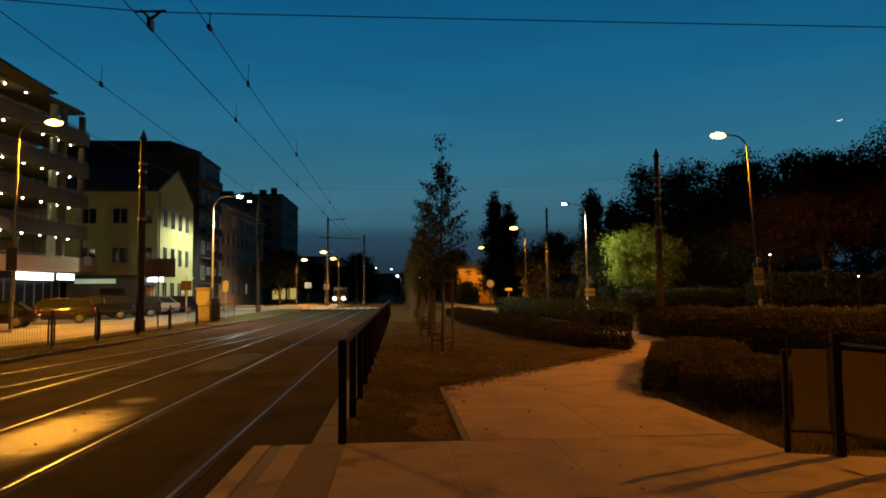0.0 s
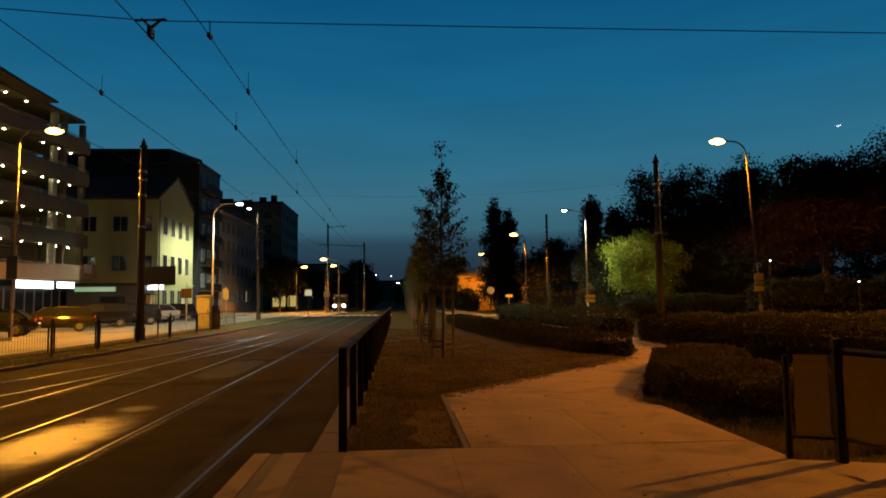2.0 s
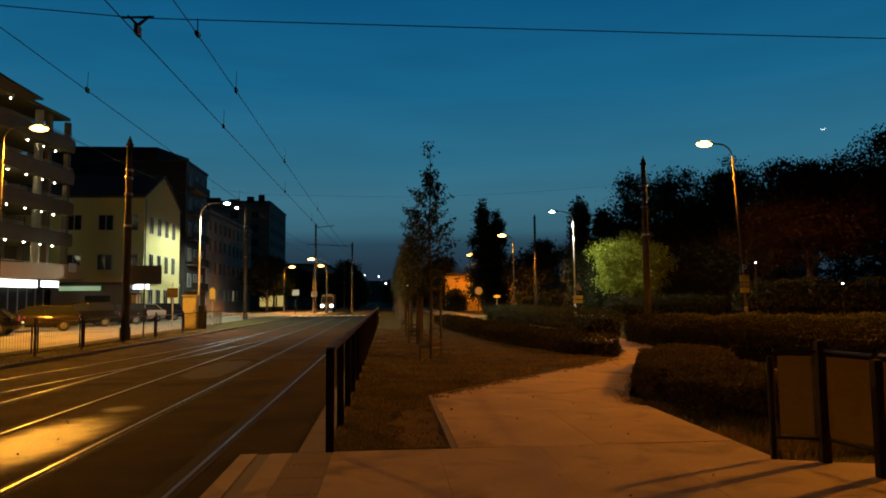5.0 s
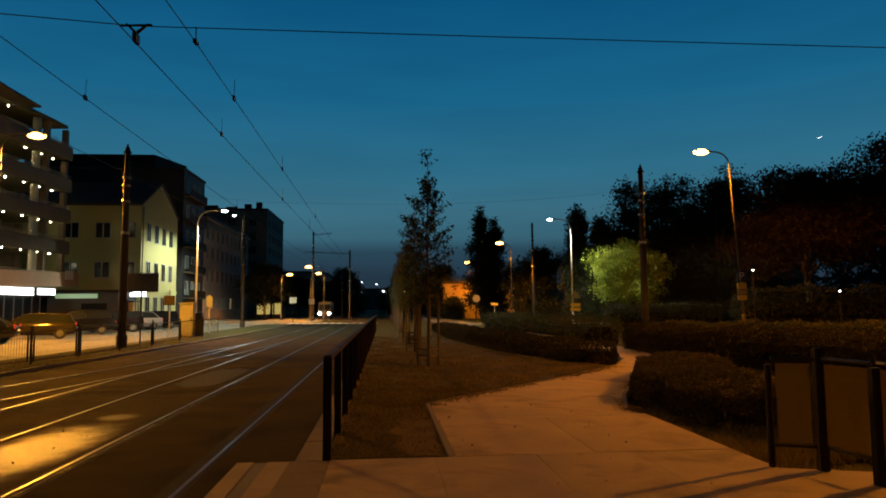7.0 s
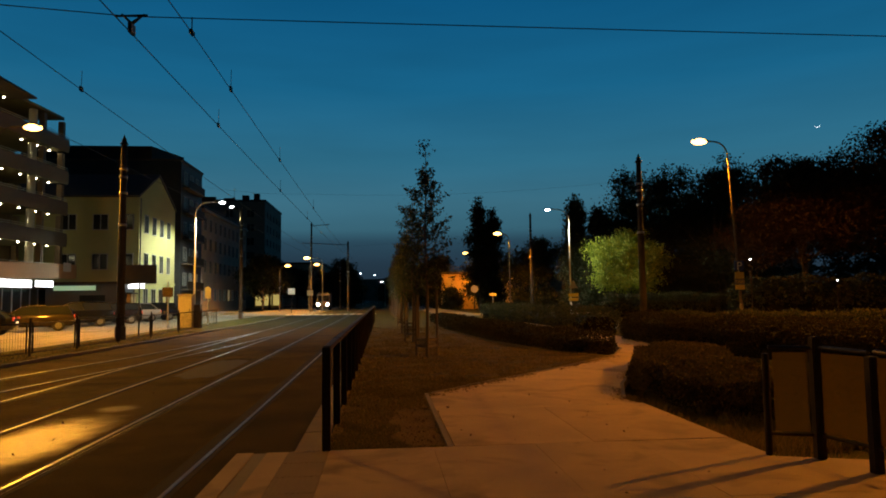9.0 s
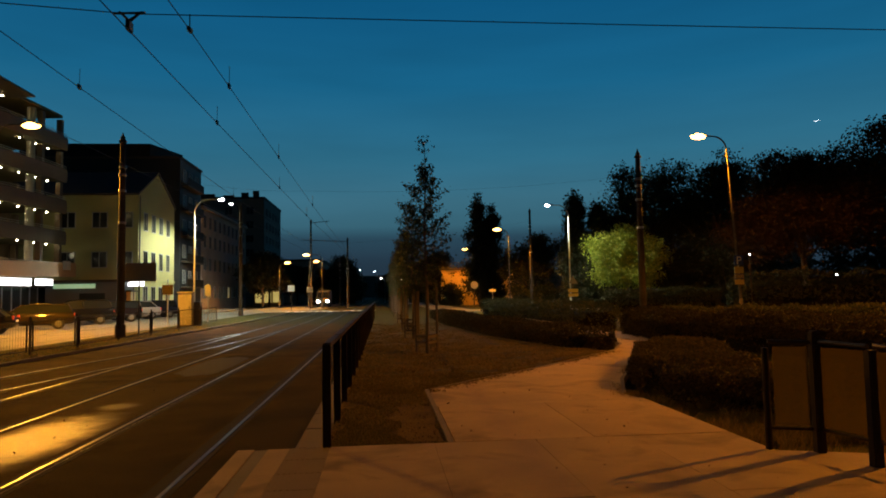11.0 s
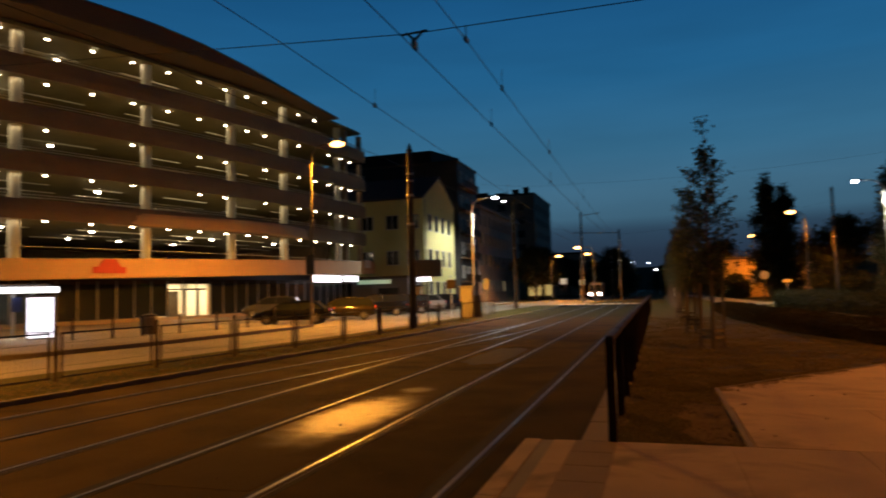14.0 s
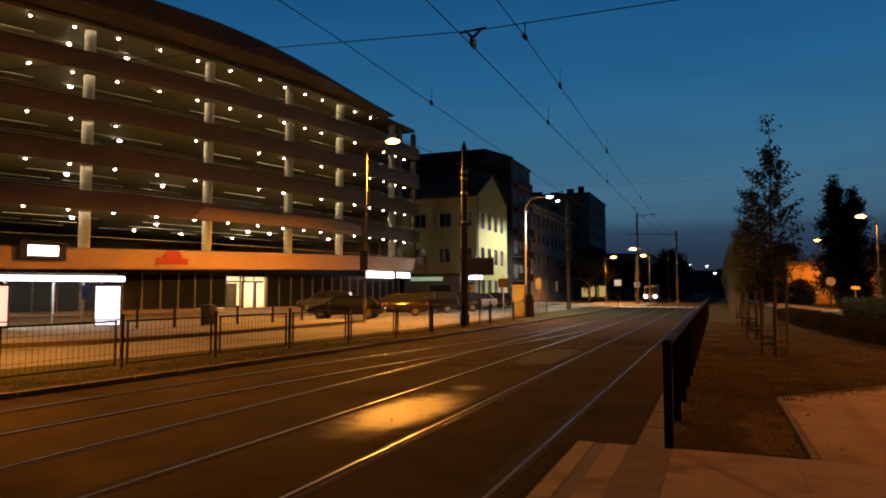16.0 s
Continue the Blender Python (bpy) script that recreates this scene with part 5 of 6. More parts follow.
round_tree("dark park tree behind the others", (43, 54, -0.1), 14, 12, 0.22, 9000, M_LEAF_DARK, 26, "park trees")
hedge("low dark shrubs before the bright tree", [(16.8, 50.5), (20, 49.5), (25, 47.5)], 2.2, 1.9, 6000, 0.16, 44, M_LEAF_DARK)
round_tree("yellow-green tree, leaf colour brightened for the white lamp beside it", (20.6, 55.0, -0.1), 7.4, 6.4, 0.17, 9500, M_LEAF_GREEN, 27, "park trees", skirt=False)


def poplar(label, at, h, w, seed, mat=None):
    """A dense pointed column of upswept clumps."""
    r = random.Random(seed)
    bl = []
    for k in range(15):
        u = k / 14
        half = w * 0.5 * (0.55 + 0.45 * math.sin(math.pi * min(1, 0.25 + u * 0.75)) - 0.42 * u ** 2.2)
        a = k * 2.4
        bl.append((half * 0.42 * math.cos(a), half * 0.42 * math.sin(a), h * (0.10 + 0.84 * u), half * 0.62, h * 0.075, 0.25 + half / w * 2))
    for k in range(5):
        a = k * 1.26 + r.uniform(-0.3, 0.3)
        z = h * r.uniform(0.70, 0.93)
        bl.append((w * 0.13 * math.cos(a), w * 0.13 * math.sin(a), z, w * 0.045, h * 0.06, 0.3))
    return tree(label, at, h, bl, 0.26, 15000, mat or M_LEAF_DARK, seed, 0.2, "poplars", 12)


poplar("tall narrow dark poplar", (12.8, 88, -0.1), 14.6, 4.4, 31)
poplar("tall narrow dark poplar", (14.75, 88.6, -0.1), 13.4, 4.4, 32)
poplar("dark pointed poplar in the park", (18.9, 64, -0.1), 11.2, 3.4, 33)
poplar("dark pointed poplar in the park", (20.6, 62, -0.1), 10.2, 3.4, 34)
round_tree("dark park tree at the lamp", (23.6, 62, -0.1), 11.5, 6.0, 0.22, 6500, M_LEAF_DARK, 35, "park trees")
round_tree("low dark park tree near the poplars", (17.8, 78, -0.1), 8.5, 7.0, 0.22, 6500, M_LEAF_DARK, 36, "park trees")
round_tree("dark street tree behind the young trees", (8.6, 98, -0.1), 8.2, 6.5, 0.22, 5000, M_LEAF_DARK, 37, "street trees")
round_tree("dark bushy tree by the ochre house", (9.6, 92.6, -0.1), 3.0, 2.8, 0.2, 2500, M_LEAF_DARK, 38, "street trees")
for i, (x, y, h, w) in enumerate(((-18, 103, 8.5, 7), (-19.5, 118, 9, 8), (-16.5, 132, 8, 7), (-12.5, 150, 8, 6), (-7.2, 128, 9.4, 6.5), (-13, 185, 9, 8), (-9, 210, 9, 8), (5, 170, 9, 9), (2.5, 230, 9, 10), (9, 140, 9, 9))):
    round_tree("dark street tree along the far street", (x, y, -0.1), h, w, 0.26, 4200, M_LEAF_DARK, 50 + i, "street trees", skirt=i > 2)


# ---------------- grass tufts and litter ----------------
def grass(name, label, n, area, z, hgt, seed, mat=None):
    """Loose blades over a patch of ground, as one tuft mesh."""
    rng = np.random.default_rng(seed)
    pts = []
    while len(pts) < n:
        x, y = area(rng)
        if noise.noise(Vector((x * 1.3, y * 1.3, seed))) + 0.25 * noise.noise(Vector((x * 5, y * 5, seed))) > -0.12:
            pts.append((x, y))
    p = np.array(pts)
    m = len(p)
    a = rng.uniform(0, 2 * np.pi, m)
    h = hgt * rng.uniform(0.4, 1.3, m)
    w = 0.006 + 0.004 * rng.random(m)
    lean = rng.normal(size=(m, 2)) * h[:, None] * 0.5
    v = np.zeros((m, 3, 3))
    v[:, 0, 0], v[:, 0, 1], v[:, 0, 2] = p[:, 0] - np.cos(a) * w, p[:, 1] - np.sin(a) * w, z
    v[:, 1, 0], v[:, 1, 1], v[:, 1, 2] = p[:, 0] + np.cos(a) * w, p[:, 1] + np.sin(a) * w, z
    v[:, 2, :2], v[:, 2, 2] = p + lean, z + h
    me = bpy.data.meshes.new(name)
    me.from_pydata(v.reshape(-1, 3).tolist(), [], np.arange(m * 3).reshape(-1, 3).tolist())
    me.materials.append(mat or M_GRASS)
    return tagged(new(name, me), label, "grass", kind="stuff")


def strip_area(rng):
    y = 7.05 + 14 * rng.random() ** 1.8
    return rng.uniform(-0.58, 0.64 if y < 11 else 0.64 + (y - 11) * 0.75), y


def lawn_area(rng):
    y = 10.6 + 26 * rng.random() ** 1.6
    return rng.uniform(-0.55, 0.6 + min(4.2, (y - 10.8) * 0.75) if y < 17.5 else 4.4 - min(1.5, (y - 17.5) * 0.12)), y


def right_area(rng):
    y = rng.uniform(6.3, 10.2)
    return rng.uniform(3.78, 5.4), y


def verge_area(rng):
    y = rng.uniform(5, 34)
    return kerb_x(y) - 0.2 - rng.random() * 2.0, y


grass("grass_tufts", "dry sparse grass tufts on trampled soil", 28000, strip_area, 0.016, 0.035, 71)
grass("grass_tufts", "short dark lawn grass with dry patches", 26000, lawn_area, 0.012, 0.045, 74, M_LAWN_GRASS)
def path_edge_area(rng):
    y = 10.7 + 6.2 * rng.random()
    x = float(np.interp(y, [p[1] for p in PATH_L], [p[0] for p in PATH_L]))
    return x - 0.32 + abs(rng.normal()) * 0.26, y


grass("grass_tufts", "ragged lawn edge growing over the footpath", 8000, path_edge_area, 0.018, 0.026, 76, M_LAWN_GRASS)
def bush_edge_area(rng):
    y = 9.6 + 5.5 * rng.random()
    x = float(np.interp(y, [p[1] for p in PATH_R], [p[0] for p in PATH_R]))
    return x + 0.25 - abs(rng.normal()) * 0.16, y


grass("grass_tufts", "dark grass creeping over the footpath below the bush", 4000, bush_edge_area, 0.016, 0.026, 77, M_LAWN_GRASS)
grass("grass_tufts", "dark grass below the bush", 7000, right_area, -0.12, 0.16, 72)
grass("grass_tufts", "dry grass on the narrow verge", 9000, verge_area, 0.07, 0.06, 73)
rl = np.random.default_rng(5)
litter = [(rl.uniform(-0.58, 0.64), 7.0 + 6 * rl.random() ** 1.5, 0.03) for _ in range(900)] + [(rl.uniform(-0.4, 3.6), rl.uniform(4, 10.5), 0.048) for _ in range(60)] + [(rl.uniform(-7.5, -1.0), rl.uniform(5, 16), 0.008) for _ in range(40)]
tagged(new("fallen_leaves", leaves("fallen_leaves", litter, 0.026, M_LEAF_RED, rl, 0.0)), "scattered dry fallen leaves on soil and paving", "fallen leaves", kind="stuff")

# ---------------- parked cars ----------------
def car(label, at, rz, colour, length=4.3, height=1.45, estate=False, seed=1):
    """A parked car: lofted body, glass, wheels, lights; the nose points to +x."""
    paint = material("car_paint", colour, 0.08, metal=0.0, vary=0.1, fine=10, broad=1, bump=0, spec=0.4, rough_amp=0.03)
    c = base("car", label, "car", "parked cars", at=at, rz=rz)
    L, W, h = length, 1.74, height
    low = [(-0.50, 0.42, 0.80), (-0.47, 0.30, 0.90), (-0.30, 0.26, 0.98), (0.0, 0.25, 1.0), (0.30, 0.26, 0.98), (0.46, 0.30, 0.90), (0.50, 0.42, 0.78)]
    rear = 0.66 if not estate else 0.68
    belt = [(-0.50, rear * h * 0.92), (-0.47, rear * h), (-0.30, 0.66 * h), (0.0, 0.65 * h), (0.22, 0.64 * h), (0.44, 0.53 * h), (0.50, 0.42 * h)]
    bm = bmesh.new()
    rings = []
    for (u, zl, wf), (_, zb) in zip(low, belt):
        y = W / 2 * wf
        rings.append([bm.verts.new((u * L, s * yy, z)) for s, yy, z in ((-1, y * 0.92, zl), (-1, y, zl + 0.12), (-1, y, (zl + zb) / 2 + 0.08), (-1, y * 0.95, zb), (1, y * 0.95, zb), (1, y, (zl + zb) / 2 + 0.08), (1, y, zl + 0.12), (1, y * 0.92, zl))])
    for a, b in zip(rings, rings[1:]):
        for k in range(8):
            bm.faces.new((a[k], a[(k + 1) % 8], b[(k + 1) % 8], b[k]))
    bm.faces.new(rings[0][::-1])
    bm.faces.new(rings[-1])
    bmesh.ops.recalc_face_normals(bm, faces=bm.faces[:])
    body = part("body", bm, paint, c, smooth=True)
    back = -0.47 if estate else -0.42
    prof = [(back, 0.66 * h), (back + (0.05 if estate else 0.12), 0.97 * h), (-0.05, h), (0.10, 0.97 * h), (0.27, 0.64 * h)]
    for name, inset, mat, grow in (("windows", 0.86, M_GLASS, 0.0), ("roof_frame", 0.80, paint, 0.02)):
        gb_ = bmesh.new()
        if name == "windows":
            rr = [[gb_.verts.new((u * L, s * W / 2 * (0.93 if z < 0.7 * h else 0.74), z)) for s in (-1, 1)] for u, z in prof]
            for a, b in zip(rr, rr[1:]):
                gb_.faces.new((a[0], a[1], b[1], b[0]))
            for s in (0, 1):
                gb_.faces.new([r[s] for r in rr])
            bmesh.ops.recalc_face_normals(gb_, faces=gb_.faces[:])
            part("window_glass", gb_, mat, c, "dark car glass")
        else:
            tube(gb_, [(prof[1][0] * L, 0, 0.985 * h), (-0.05 * L, 0, 1.015 * h), (0.10 * L, 0, 0.985 * h)], [0.02, 0.02, 0.02], 6)
            for s in (-1, 1):
                for (u0, z0), (u1, z1) in zip(prof, prof[1:]):
                    y0, y1 = W / 2 * (0.935 if z0 < 0.7 * h else 0.745), W / 2 * (0.935 if z1 < 0.7 * h else 0.745)
                    tube(gb_, [(u0 * L, s * y0, z0), (u1 * L, s * y1, z1)], 0.035, 6)
                tube(gb_, [(-0.1 * L, s * W / 2 * 0.935, 0.65 * h), (-0.08 * L, s * W / 2 * 0.75, 0.99 * h)], 0.035, 6)
            box(gb_, ((prof[1][0] + 0.10) / 2 * L, 0, 0.992 * h), ((0.10 - prof[1][0]) * L, W * 0.74, 0.03))
            part("roof_frame", gb_, paint, c)
    for sx in (-0.31, 0.31):
        for s in (-1, 1):
            w = part("wheel", T([(sx * L, s * (W / 2 - 0.2), 0.31), (sx * L, s * (W / 2 - 0.02), 0.31)], 0.31, 18), M_RUBBER, c)
            part("rim", T([(sx * L, s * (W / 2 - 0.025), 0.31), (sx * L, s * (W / 2 - 0.005), 0.31)], [0.19, 0.17], 14), M_SIGNBACK, w)
    for s in (-1, 1):
        part("headlight", B((0.475 * L, s * 0.56, 0.56), (0.2, 0.3, 0.13), bevel=0.03, rz=s * -18), M_SIGNWHITE, c)
        part("tail_light", B((-0.488 * L, s * 0.62, 0.80), (0.1, 0.2, 0.22), bevel=0.02), M_RED, c)
        part("mirror", B((0.19 * L, s * (W / 2 + 0.05), 0.95), (0.12, 0.18, 0.12), bevel=0.03), M_BLACK, c)
    part("bumper", B((0.49 * L, 0, 0.40), (0.12, 1.3, 0.2), bevel=0.04), M_BLACK, c)
    part("number_plate", B((-0.503 * L, 0, 0.62), (0.02, 0.5, 0.11)), M_SIGNWHITE, c, "pale blank plate")
    return c


Z = -0.02
car("dark sedan parked beside the street lamp", (-20.3, 34.6, Z), 197, (0.008, 0.008, 0.009), 4.5, 1.34)
car("brown-gold estate car parked in the row", (-19.7, 39.8, Z), 203, (0.026, 0.020, 0.011), 4.3, 1.42, True)
car("dark family van parked in the row", (-20.2, 46.4, Z), 205, (0.008, 0.008, 0.009), 4.5, 1.62, True)
car("dark hatchback parked in the row", (-19.6, 50.6, Z), 208, (0.012, 0.008, 0.008), 4.0, 1.5, True)
car("silver hatchback parked in the row", (-19.7, 55.2, Z), 212, (0.20, 0.20, 0.21), 3.9, 1.46)
car("dark blue hatchback parked at the row's end", (-19.6, 59.2, Z), 214, (0.012, 0.014, 0.025), 4.0, 1.46, True)
car("pale car parked near the shop windows", (-27.6, 44.0, 0.10), 200, (0.06, 0.058, 0.05), 4.2, 1.5, True)


def van(at, rz):
    """A boxy delivery van with its headlights on; the nose points to +x."""
    v = base("van", "dark delivery van with bright headlights on the far street", "van", at=at, rz=rz)
    paint = material("van_paint", (0.09, 0.07, 0.055), 0.35, vary=0.1, bump=0)
    part("cargo_box", B((-0.9, 0, 1.45), (3.2, 1.9, 2.0), bevel=0.06), paint, v)
    cb = bmesh.new()
    side = [(0.72, 0.42), (0.72, 2.1), (1.15, 2.1), (1.75, 1.25), (2.35, 1.05), (2.42, 0.42)]
    lo_, hi_ = [cb.verts.new((x, -0.9, z)) for x, z in side], [cb.verts.new((x, 0.9, z)) for x, z in side]
    cb.faces.new(lo_)
    cb.faces.new(hi_[::-1])
    for k in range(6):
        cb.faces.new((lo_[k], hi_[k], hi_[(k + 1) % 6], lo_[(k + 1) % 6]))
    bmesh.ops.recalc_face_normals(cb, faces=cb.faces[:])
    part("cab", cb, paint, v)
    part("windscreen", B((1.47, 0, 1.70), (0.98, 1.6, 0.03), ry=54.5), M_GLASS, v, "dark windscreen")
    part("bumper", B((2.42, 0, 0.5), (0.14, 1.8, 0.26), bevel=0.04), M_BLACK, v)
    for s in (-1, 1):
        part("headlight", lathe(bmesh.new(), [(0.10, 0), (0.19, 0.03), (0.19, 0.07), (0.06, 0.10)], seg=14), G_HEAD, v, "lit headlight").matrix_basis = pose(2.38, s * 0.66, 0.82, 0, 90, 0)
        for x in (-1.5, 1.55):
            w = part("wheel", T([(x, s * 0.72, 0.34), (x, s * 0.92, 0.34)], 0.34, 18), M_RUBBER, v)
            part("rim", T([(x, s * 0.915, 0.34), (x, s * 0.93, 0.34)], [0.2, 0.18], 14), M_SIGNBACK, w)
    return v


van((-8.6, 100, -0.012), -90)

# ---------------- bus shelter ----------------
SA = math.degrees(math.atan2(-0.87, -0.5))
sh = base("bus_shelter", "lit glass bus shelter with a bright roof strip", "bus shelter", at=(-24.9, 21.9, 0.1), rz=SA)
SL = 5.6
part("roof", B((SL / 2, -0.75, 2.26), (SL + 0.5, 1.7, 0.10), bevel=0.03), M_SIGNBACK, sh)
part("light_strip", B((SL / 2 - 0.2, 0.14, 2.05), (SL + 0.7, 0.10, 0.24)), G_TUBE, sh, "bright white light strip on the roof edge")
for u in (0.1, SL * 0.36, SL * 0.68, SL - 0.1):
    part("post", B((u, -1.35, 1.1), (0.07, 0.07, 2.2)), M_GALV, sh)
for u in (1.05, SL - 0.4):
    part("front_post", B((u, -0.1, 1.05), (0.10, 0.10, 2.1)), M_GALV, sh)
for k in range(3):
    part("glass_panel", B((SL * (0.18 + 0.32 * k), -1.35, 1.15), (SL * 0.3, 0.015, 1.7)), M_CLEAR, sh)
part("bench", B((SL * 0.45, -1.0, 0.46), (2.6, 0.36, 0.05), bevel=0.01), M_WOOD, sh)
part("timetable", B((0.95, 0.02, 1.45), (0.34, 0.05, 0.6)), M_SIGNBLUE, sh)
lamp_light("shelter_light", "AREA", pose(SL / 2, -0.5, 2.0, 0, 0, 0), 190, (0.88, 1.0, 0.82), (SL, 0.3), sh)


def poster(label, at, rz, face):
    b = base("advert_lightbox", label, "lightbox", "shelter lightboxes", at=at, rz=rz)
    part("frame", B((0, 0, 0.92), (1.08, 0.16, 1.78), bevel=0.03), M_SIGNBACK, b)
    part("face", B((0, -0.09, 1.02), (0.92, 0.03, 1.38)), face, b)
    part("strip", B((0, -0.09, 0.18), (0.92, 0.03, 0.18)), face, b)
    return b


pw = poster("glowing white advert lightbox at the shelter's end", (-24.1, 21.1, 0.1), 42, G_POSTER)
pr = poster("glowing warm red advert lightbox at the shelter", (-26.3, 17.7, 0.1), 52, G_REDPOSTER)
part("picture_blob", B((-0.1, -0.11, 1.2), (0.5, 0.02, 0.35), bevel=0.01), M_SIGNWHITE, pr)

for i, (x, y) in enumerate(((-21.9, 20.6), (-21.1, 21.8), (-20.7, 23.0), (-20.3, 24.8), (-20.0, 27.0), (-19.8, 29.2), (-19.6, 31.4))):
    b = base("bollard", "short black steel bollard at the pavement edge", "bollard", "bollards", at=(x, y, 0.08))
    part("shaft", T([(0, 0, 0), (0, 0, 0.78), (0, 0, 0.82)], [0.05, 0.05, 0.03], 10), M_DARKSTEEL, b)
    part("cap", lathe(bmesh.new(), [(0.06, 0), (0.065, 0.02), (0.05, 0.06), (0.01, 0.08)], (0, 0, 0.8), 10), M_DARKSTEEL, b)
bin_ = base("litter_bin", "square brown concrete litter bin on the pavement", "litter bin", at=(-21.6, 24.4, 0.1))
part("body", lathe(bmesh.new(), [(0.30, 0), (0.34, 0.05), (0.36, 0.72), (0.32, 0.78)], seg=8), M_KERB, bin_)
part("lid", lathe(bmesh.new(), [(0.33, 0.78), (0.34, 0.82), (0.2, 0.88), (0.08, 0.9)], seg=8), M_DARKSTEEL, bin_)

# ---------------- verge furniture ----------------
cab = base("control_cabinet", "pale grey electrical cabinet on the verge", "cabinet", at=(-10.75, 38.0, 0.0))
part("body", B((0, 0, 0.99), (0.75, 0.5, 1.8), bevel=0.015), M_BOXGREY, cab)
part("plinth", B((0, 0, 0.05), (0.82, 0.57, 0.16)), M_KERB, cab)
part("lid", B((0, 0, 1.91), (0.86, 0.6, 0.07), bevel=0.015), M_BOXGREY, cab)
part("door", B((0, -0.255, 1.0), (0.65, 0.02, 1.56)), M_BOXGREY, cab)
part("handle", B((0.24, -0.275, 1.05), (0.03, 0.03, 0.16)), M_DARKSTEEL, cab)
side_box = base("control_cabinet", "small dark electrical cabinet beside the pale one", "cabinet", at=(-10.23, 38.3, 0.0))
part("body", B((0, 0, 0.66), (0.40, 0.40, 1.32), bevel=0.015), M_SIGNBACK, side_box)
part("lid", B((0, 0, 1.34), (0.44, 0.44, 0.05)), M_SIGNBACK, side_box)


def sign_post(label, at, h, plates, rz=0, group="sign posts"):
    """A steel post with plates (w, h, z, material, shape)."""
    s = base("sign_post", label, "sign", group, at=at, rz=rz)
    part("post", T([(0, 0, 0), (0, 0, h)], 0.035, 8), M_GALV if h < 3 else M_POLE, s)
    for w, hh, z, m, shape in plates:
        if shape == "round":
            bm = bmesh.new()
            tube(bm, [(0, -0.05, z), (0, -0.08, z)], w / 2, 20)
            part("disc", bm, m, s)
        elif shape == "tri":
            part("triangle", prism(bmesh.new(), [(-w / 2, 0), (w / 2, 0), (0, w * 0.87)], 0, 0.03), m, s).matrix_basis = pose(0, -0.05, z, 90)
        else:
            part("plate", B((0, -0.06, z), (w, 0.03, hh), bevel=0.006), m, s)
    return s


sign_post("wide brown-grey sign seen on a post by the fence", (-10.15, 29.1, 0.05), 3.1, [(1.42, 0.78, 2.66, M_SIGNBACK, "box")])
sign_post("small dark sign plate on a post", (-12.5, 40.5, 0), 2.7, [(0.6, 0.55, 2.1, M_DARKSTEEL, "box")])
sign_post("upright pale sign with grey lines on a post", (-10.75, 42.6, 0), 2.5, [(0.34, 0.68, 2.05, M_SIGNGREY, "box")])
sign_post("pale square sign at the crossing", (-10.4, 78, 0), 3.0, [(0.8, 0.7, 2.5, M_SIGNWHITE, "box")])
sign_post("two pale signs at the crossing", (-8.1, 76, 0), 3.0, [(0.7, 0.6, 2.3, M_SIGNWHITE, "box")])
sign_post("round sign seen from behind at the side street", (10.3, 75, -0.1), 3.0, [(0.85, 0, 2.6, M_SIGNBACK, "round")])
sign_post("small yellow sign by the side street", (12.2, 74, -0.1), 2.2, [(0.8, 0.3, 1.95, M_SIGNYELLOW, "box")])
sign_post("yellow direction plates and a triangle under the lamp", (15.2, 52.6, -0.1), 3.0, [(0.8, 0.28, 1.75, M_SIGNYELLOW, "box"), (0.8, 0.25, 1.4, M_SIGNYELLOW, "box"), (0.75, 0, 2.3, M_SIGNBACK, "tri")])
sign_post("dark banner box on a post beside the tall lamp", (-18.4, 33.2, -0.02), 4.1, [(0.5, 1.1, 3.35, M_BLACK, "box")])
sign_post("glowing shop sign on a post before the house", (-23.6, 66.2, 0.1), 4.4, [(2.0, 0.75, 3.1, G_SIGN, "box"), (1.6, 0.7, 4.2, M_SIGNBACK, "box")])
low = base("shop_kiosk", "low orange-lit kiosk wall before the house", "kiosk", at=(-25.0, 66.4, 0.1))
part("wall", B((0, 0, 1.1), (2.6, 1.2, 2.2)), M_ORANGEWALL, low)
part("roof_slab", B((0, 0, 2.26), (2.9, 1.5, 0.12)), M_ROOF, low)
part("poster", B((0.4, -0.62, 1.5), (0.7, 0.03, 0.9)), M_SIGNWHITE, low)

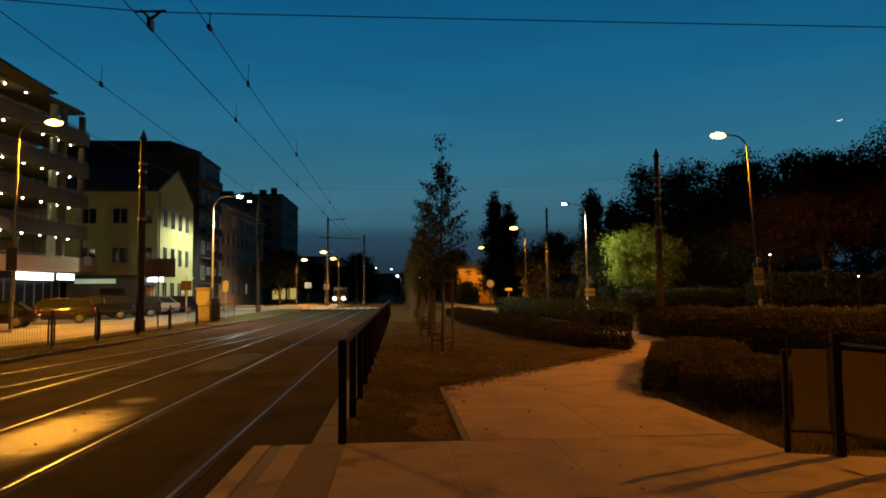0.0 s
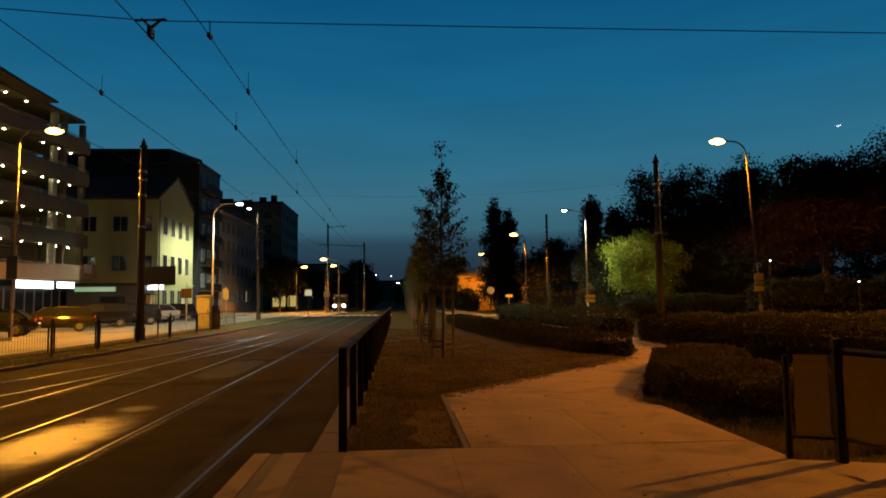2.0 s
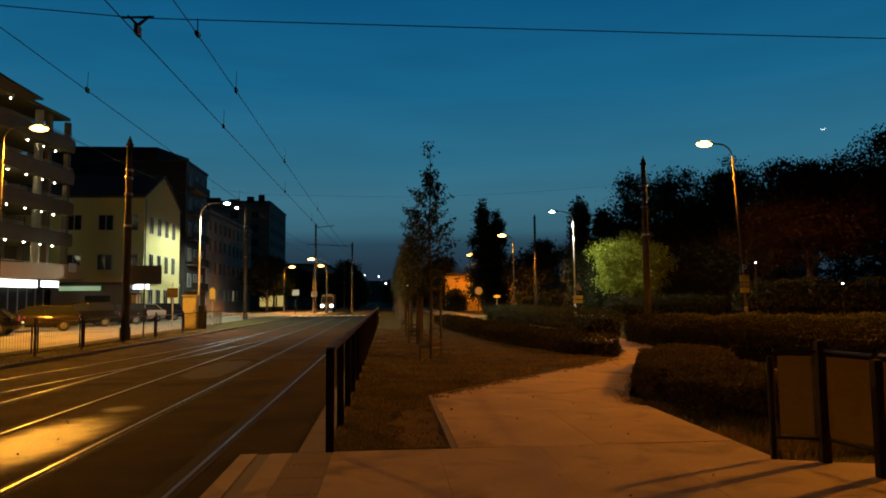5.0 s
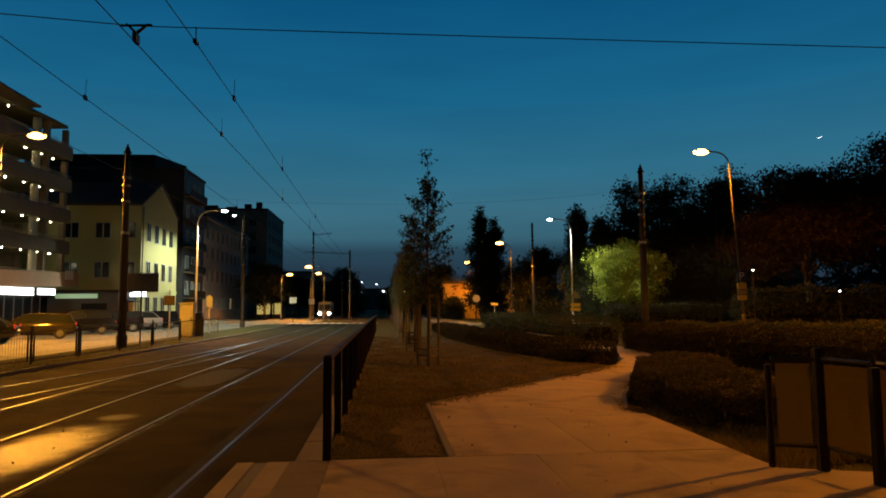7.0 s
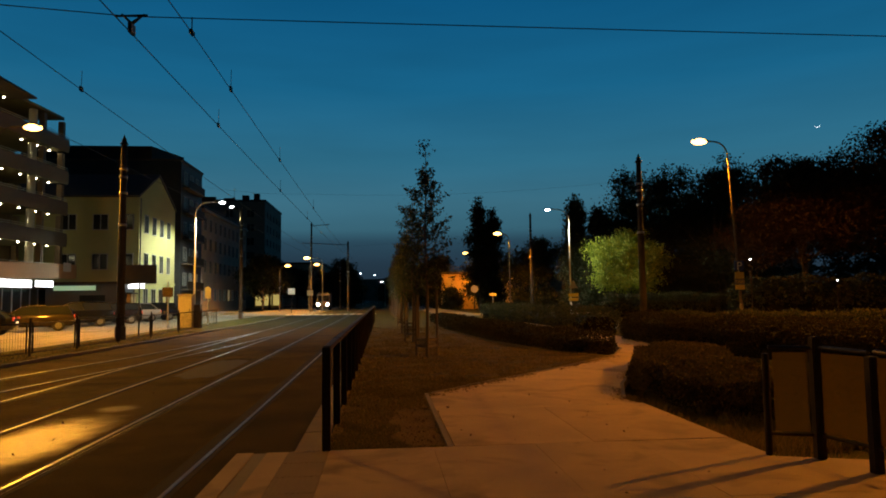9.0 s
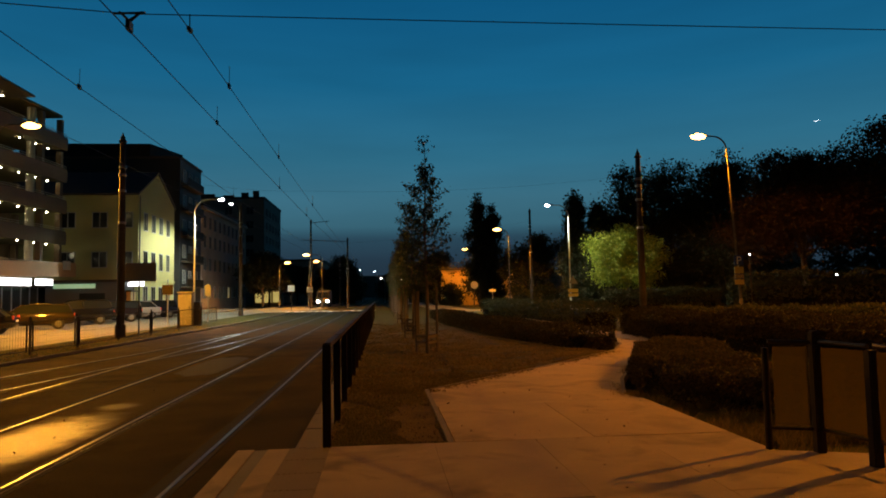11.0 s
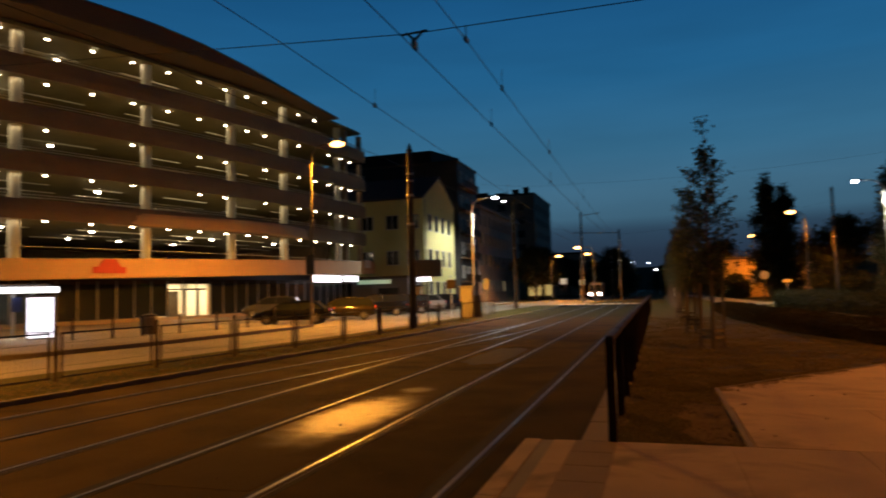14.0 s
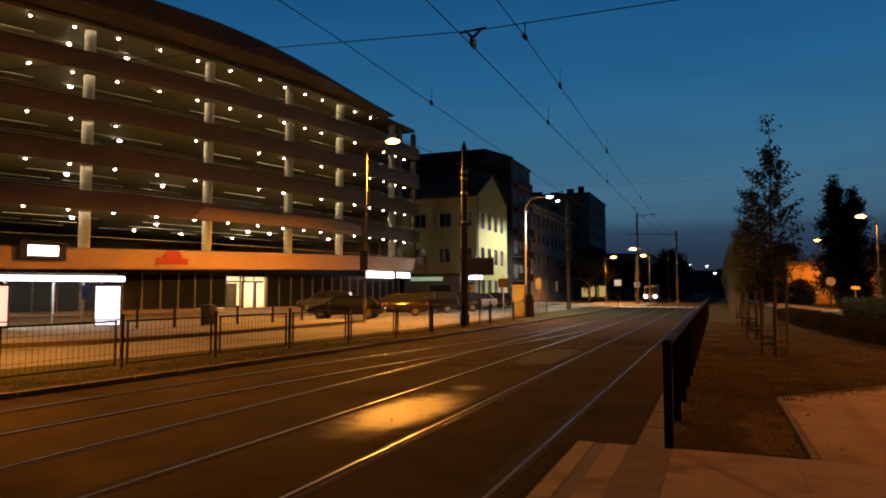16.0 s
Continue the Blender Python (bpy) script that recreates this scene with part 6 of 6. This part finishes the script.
# parking sign and plates on the leaning lamp post
ps = base("parking_sign", "blue parking sign with a white letter and plates", "sign", at=(18.78, 33.86, 2.0))
part("blue_plate", B((0, -0.02, 1.06), (0.52, 0.03, 0.52), bevel=0.006), M_SIGNBLUE, ps)
part("white_plate", B((0, -0.02, 0.55), (0.5, 0.03, 0.34)), M_SIGNYELLOW, ps)
part("dark_plate", B((0, -0.02, 0.22), (0.52, 0.03, 0.28)), M_SIGNBACK, ps)
part("white_plate", B((0, -0.02, -0.08), (0.5, 0.03, 0.26)), M_SIGNYELLOW, ps)
part("bracket", T([(0, 0.02, -0.2), (0, 0.02, 1.3)], 0.03, 8), M_GALV, ps)


def lettering(body, size, at, mat, parent):
    """Raised letters as a mesh, facing -y."""
    fc = bpy.data.curves.new("letter", "FONT")
    fc.body, fc.size, fc.extrude, fc.align_x = body, size, 0.006, "CENTER"
    tmp = new("letter_source", fc)
    lm = bpy.data.meshes.new_from_object(tmp.evaluated_get(bpy.context.evaluated_depsgraph_get()))
    bpy.data.objects.remove(tmp)
    lm.materials.clear()
    lm.materials.append(mat)
    o = new("letter", lm)
    o.parent = parent
    o.matrix_basis = pose(*at, 90)


lettering("P", 0.6, (0, -0.045, 0.85), M_SIGNWHITE, ps)
lettering("TAXI", 0.23, (0, -0.045, 0.14), M_SIGNYELLOW, ps)

# lone small lights among the park trees, and the crescent moon
for x, y, z in ((20.2, 35.2, 3.55), (26.5, 37.0, 2.4)):
    pl = base("path_light", "tiny white light among the dark park trees", "path light", "path lights", at=(x, y, -0.1))
    part("post", T([(0, 0, 0), (0, 0, z - 0.05)], 0.03, 8), M_DARKSTEEL, pl)
    bmh = bmesh.new()
    bmesh.ops.create_icosphere(bmh, subdivisions=2, radius=0.032, matrix=pose(0, 0, z))
    part("globe", bmh, G_LED, pl)
mb = bmesh.new()
outer, inner = [], []
for k in range(17):
    a = math.radians(-155 + 130 * k / 16)
    outer.append((math.cos(a), math.sin(a)))
    inner.append((math.cos(a) * 0.99, math.sin(a) * 0.86))
prism(mb, outer + inner[::-1][1:-1], 0, 0.4)
moon = tagged(mesh_ob("moon", mb, G_MOON), "thin pale crescent moon in the dusk sky", "moon", kind="structure")
moon.matrix_basis = look((1227, 1762, 477), (0, 0, 0)) @ pose(0, 0, 0, 0, 0, -12) @ Matrix.Scale(8.0, 4)
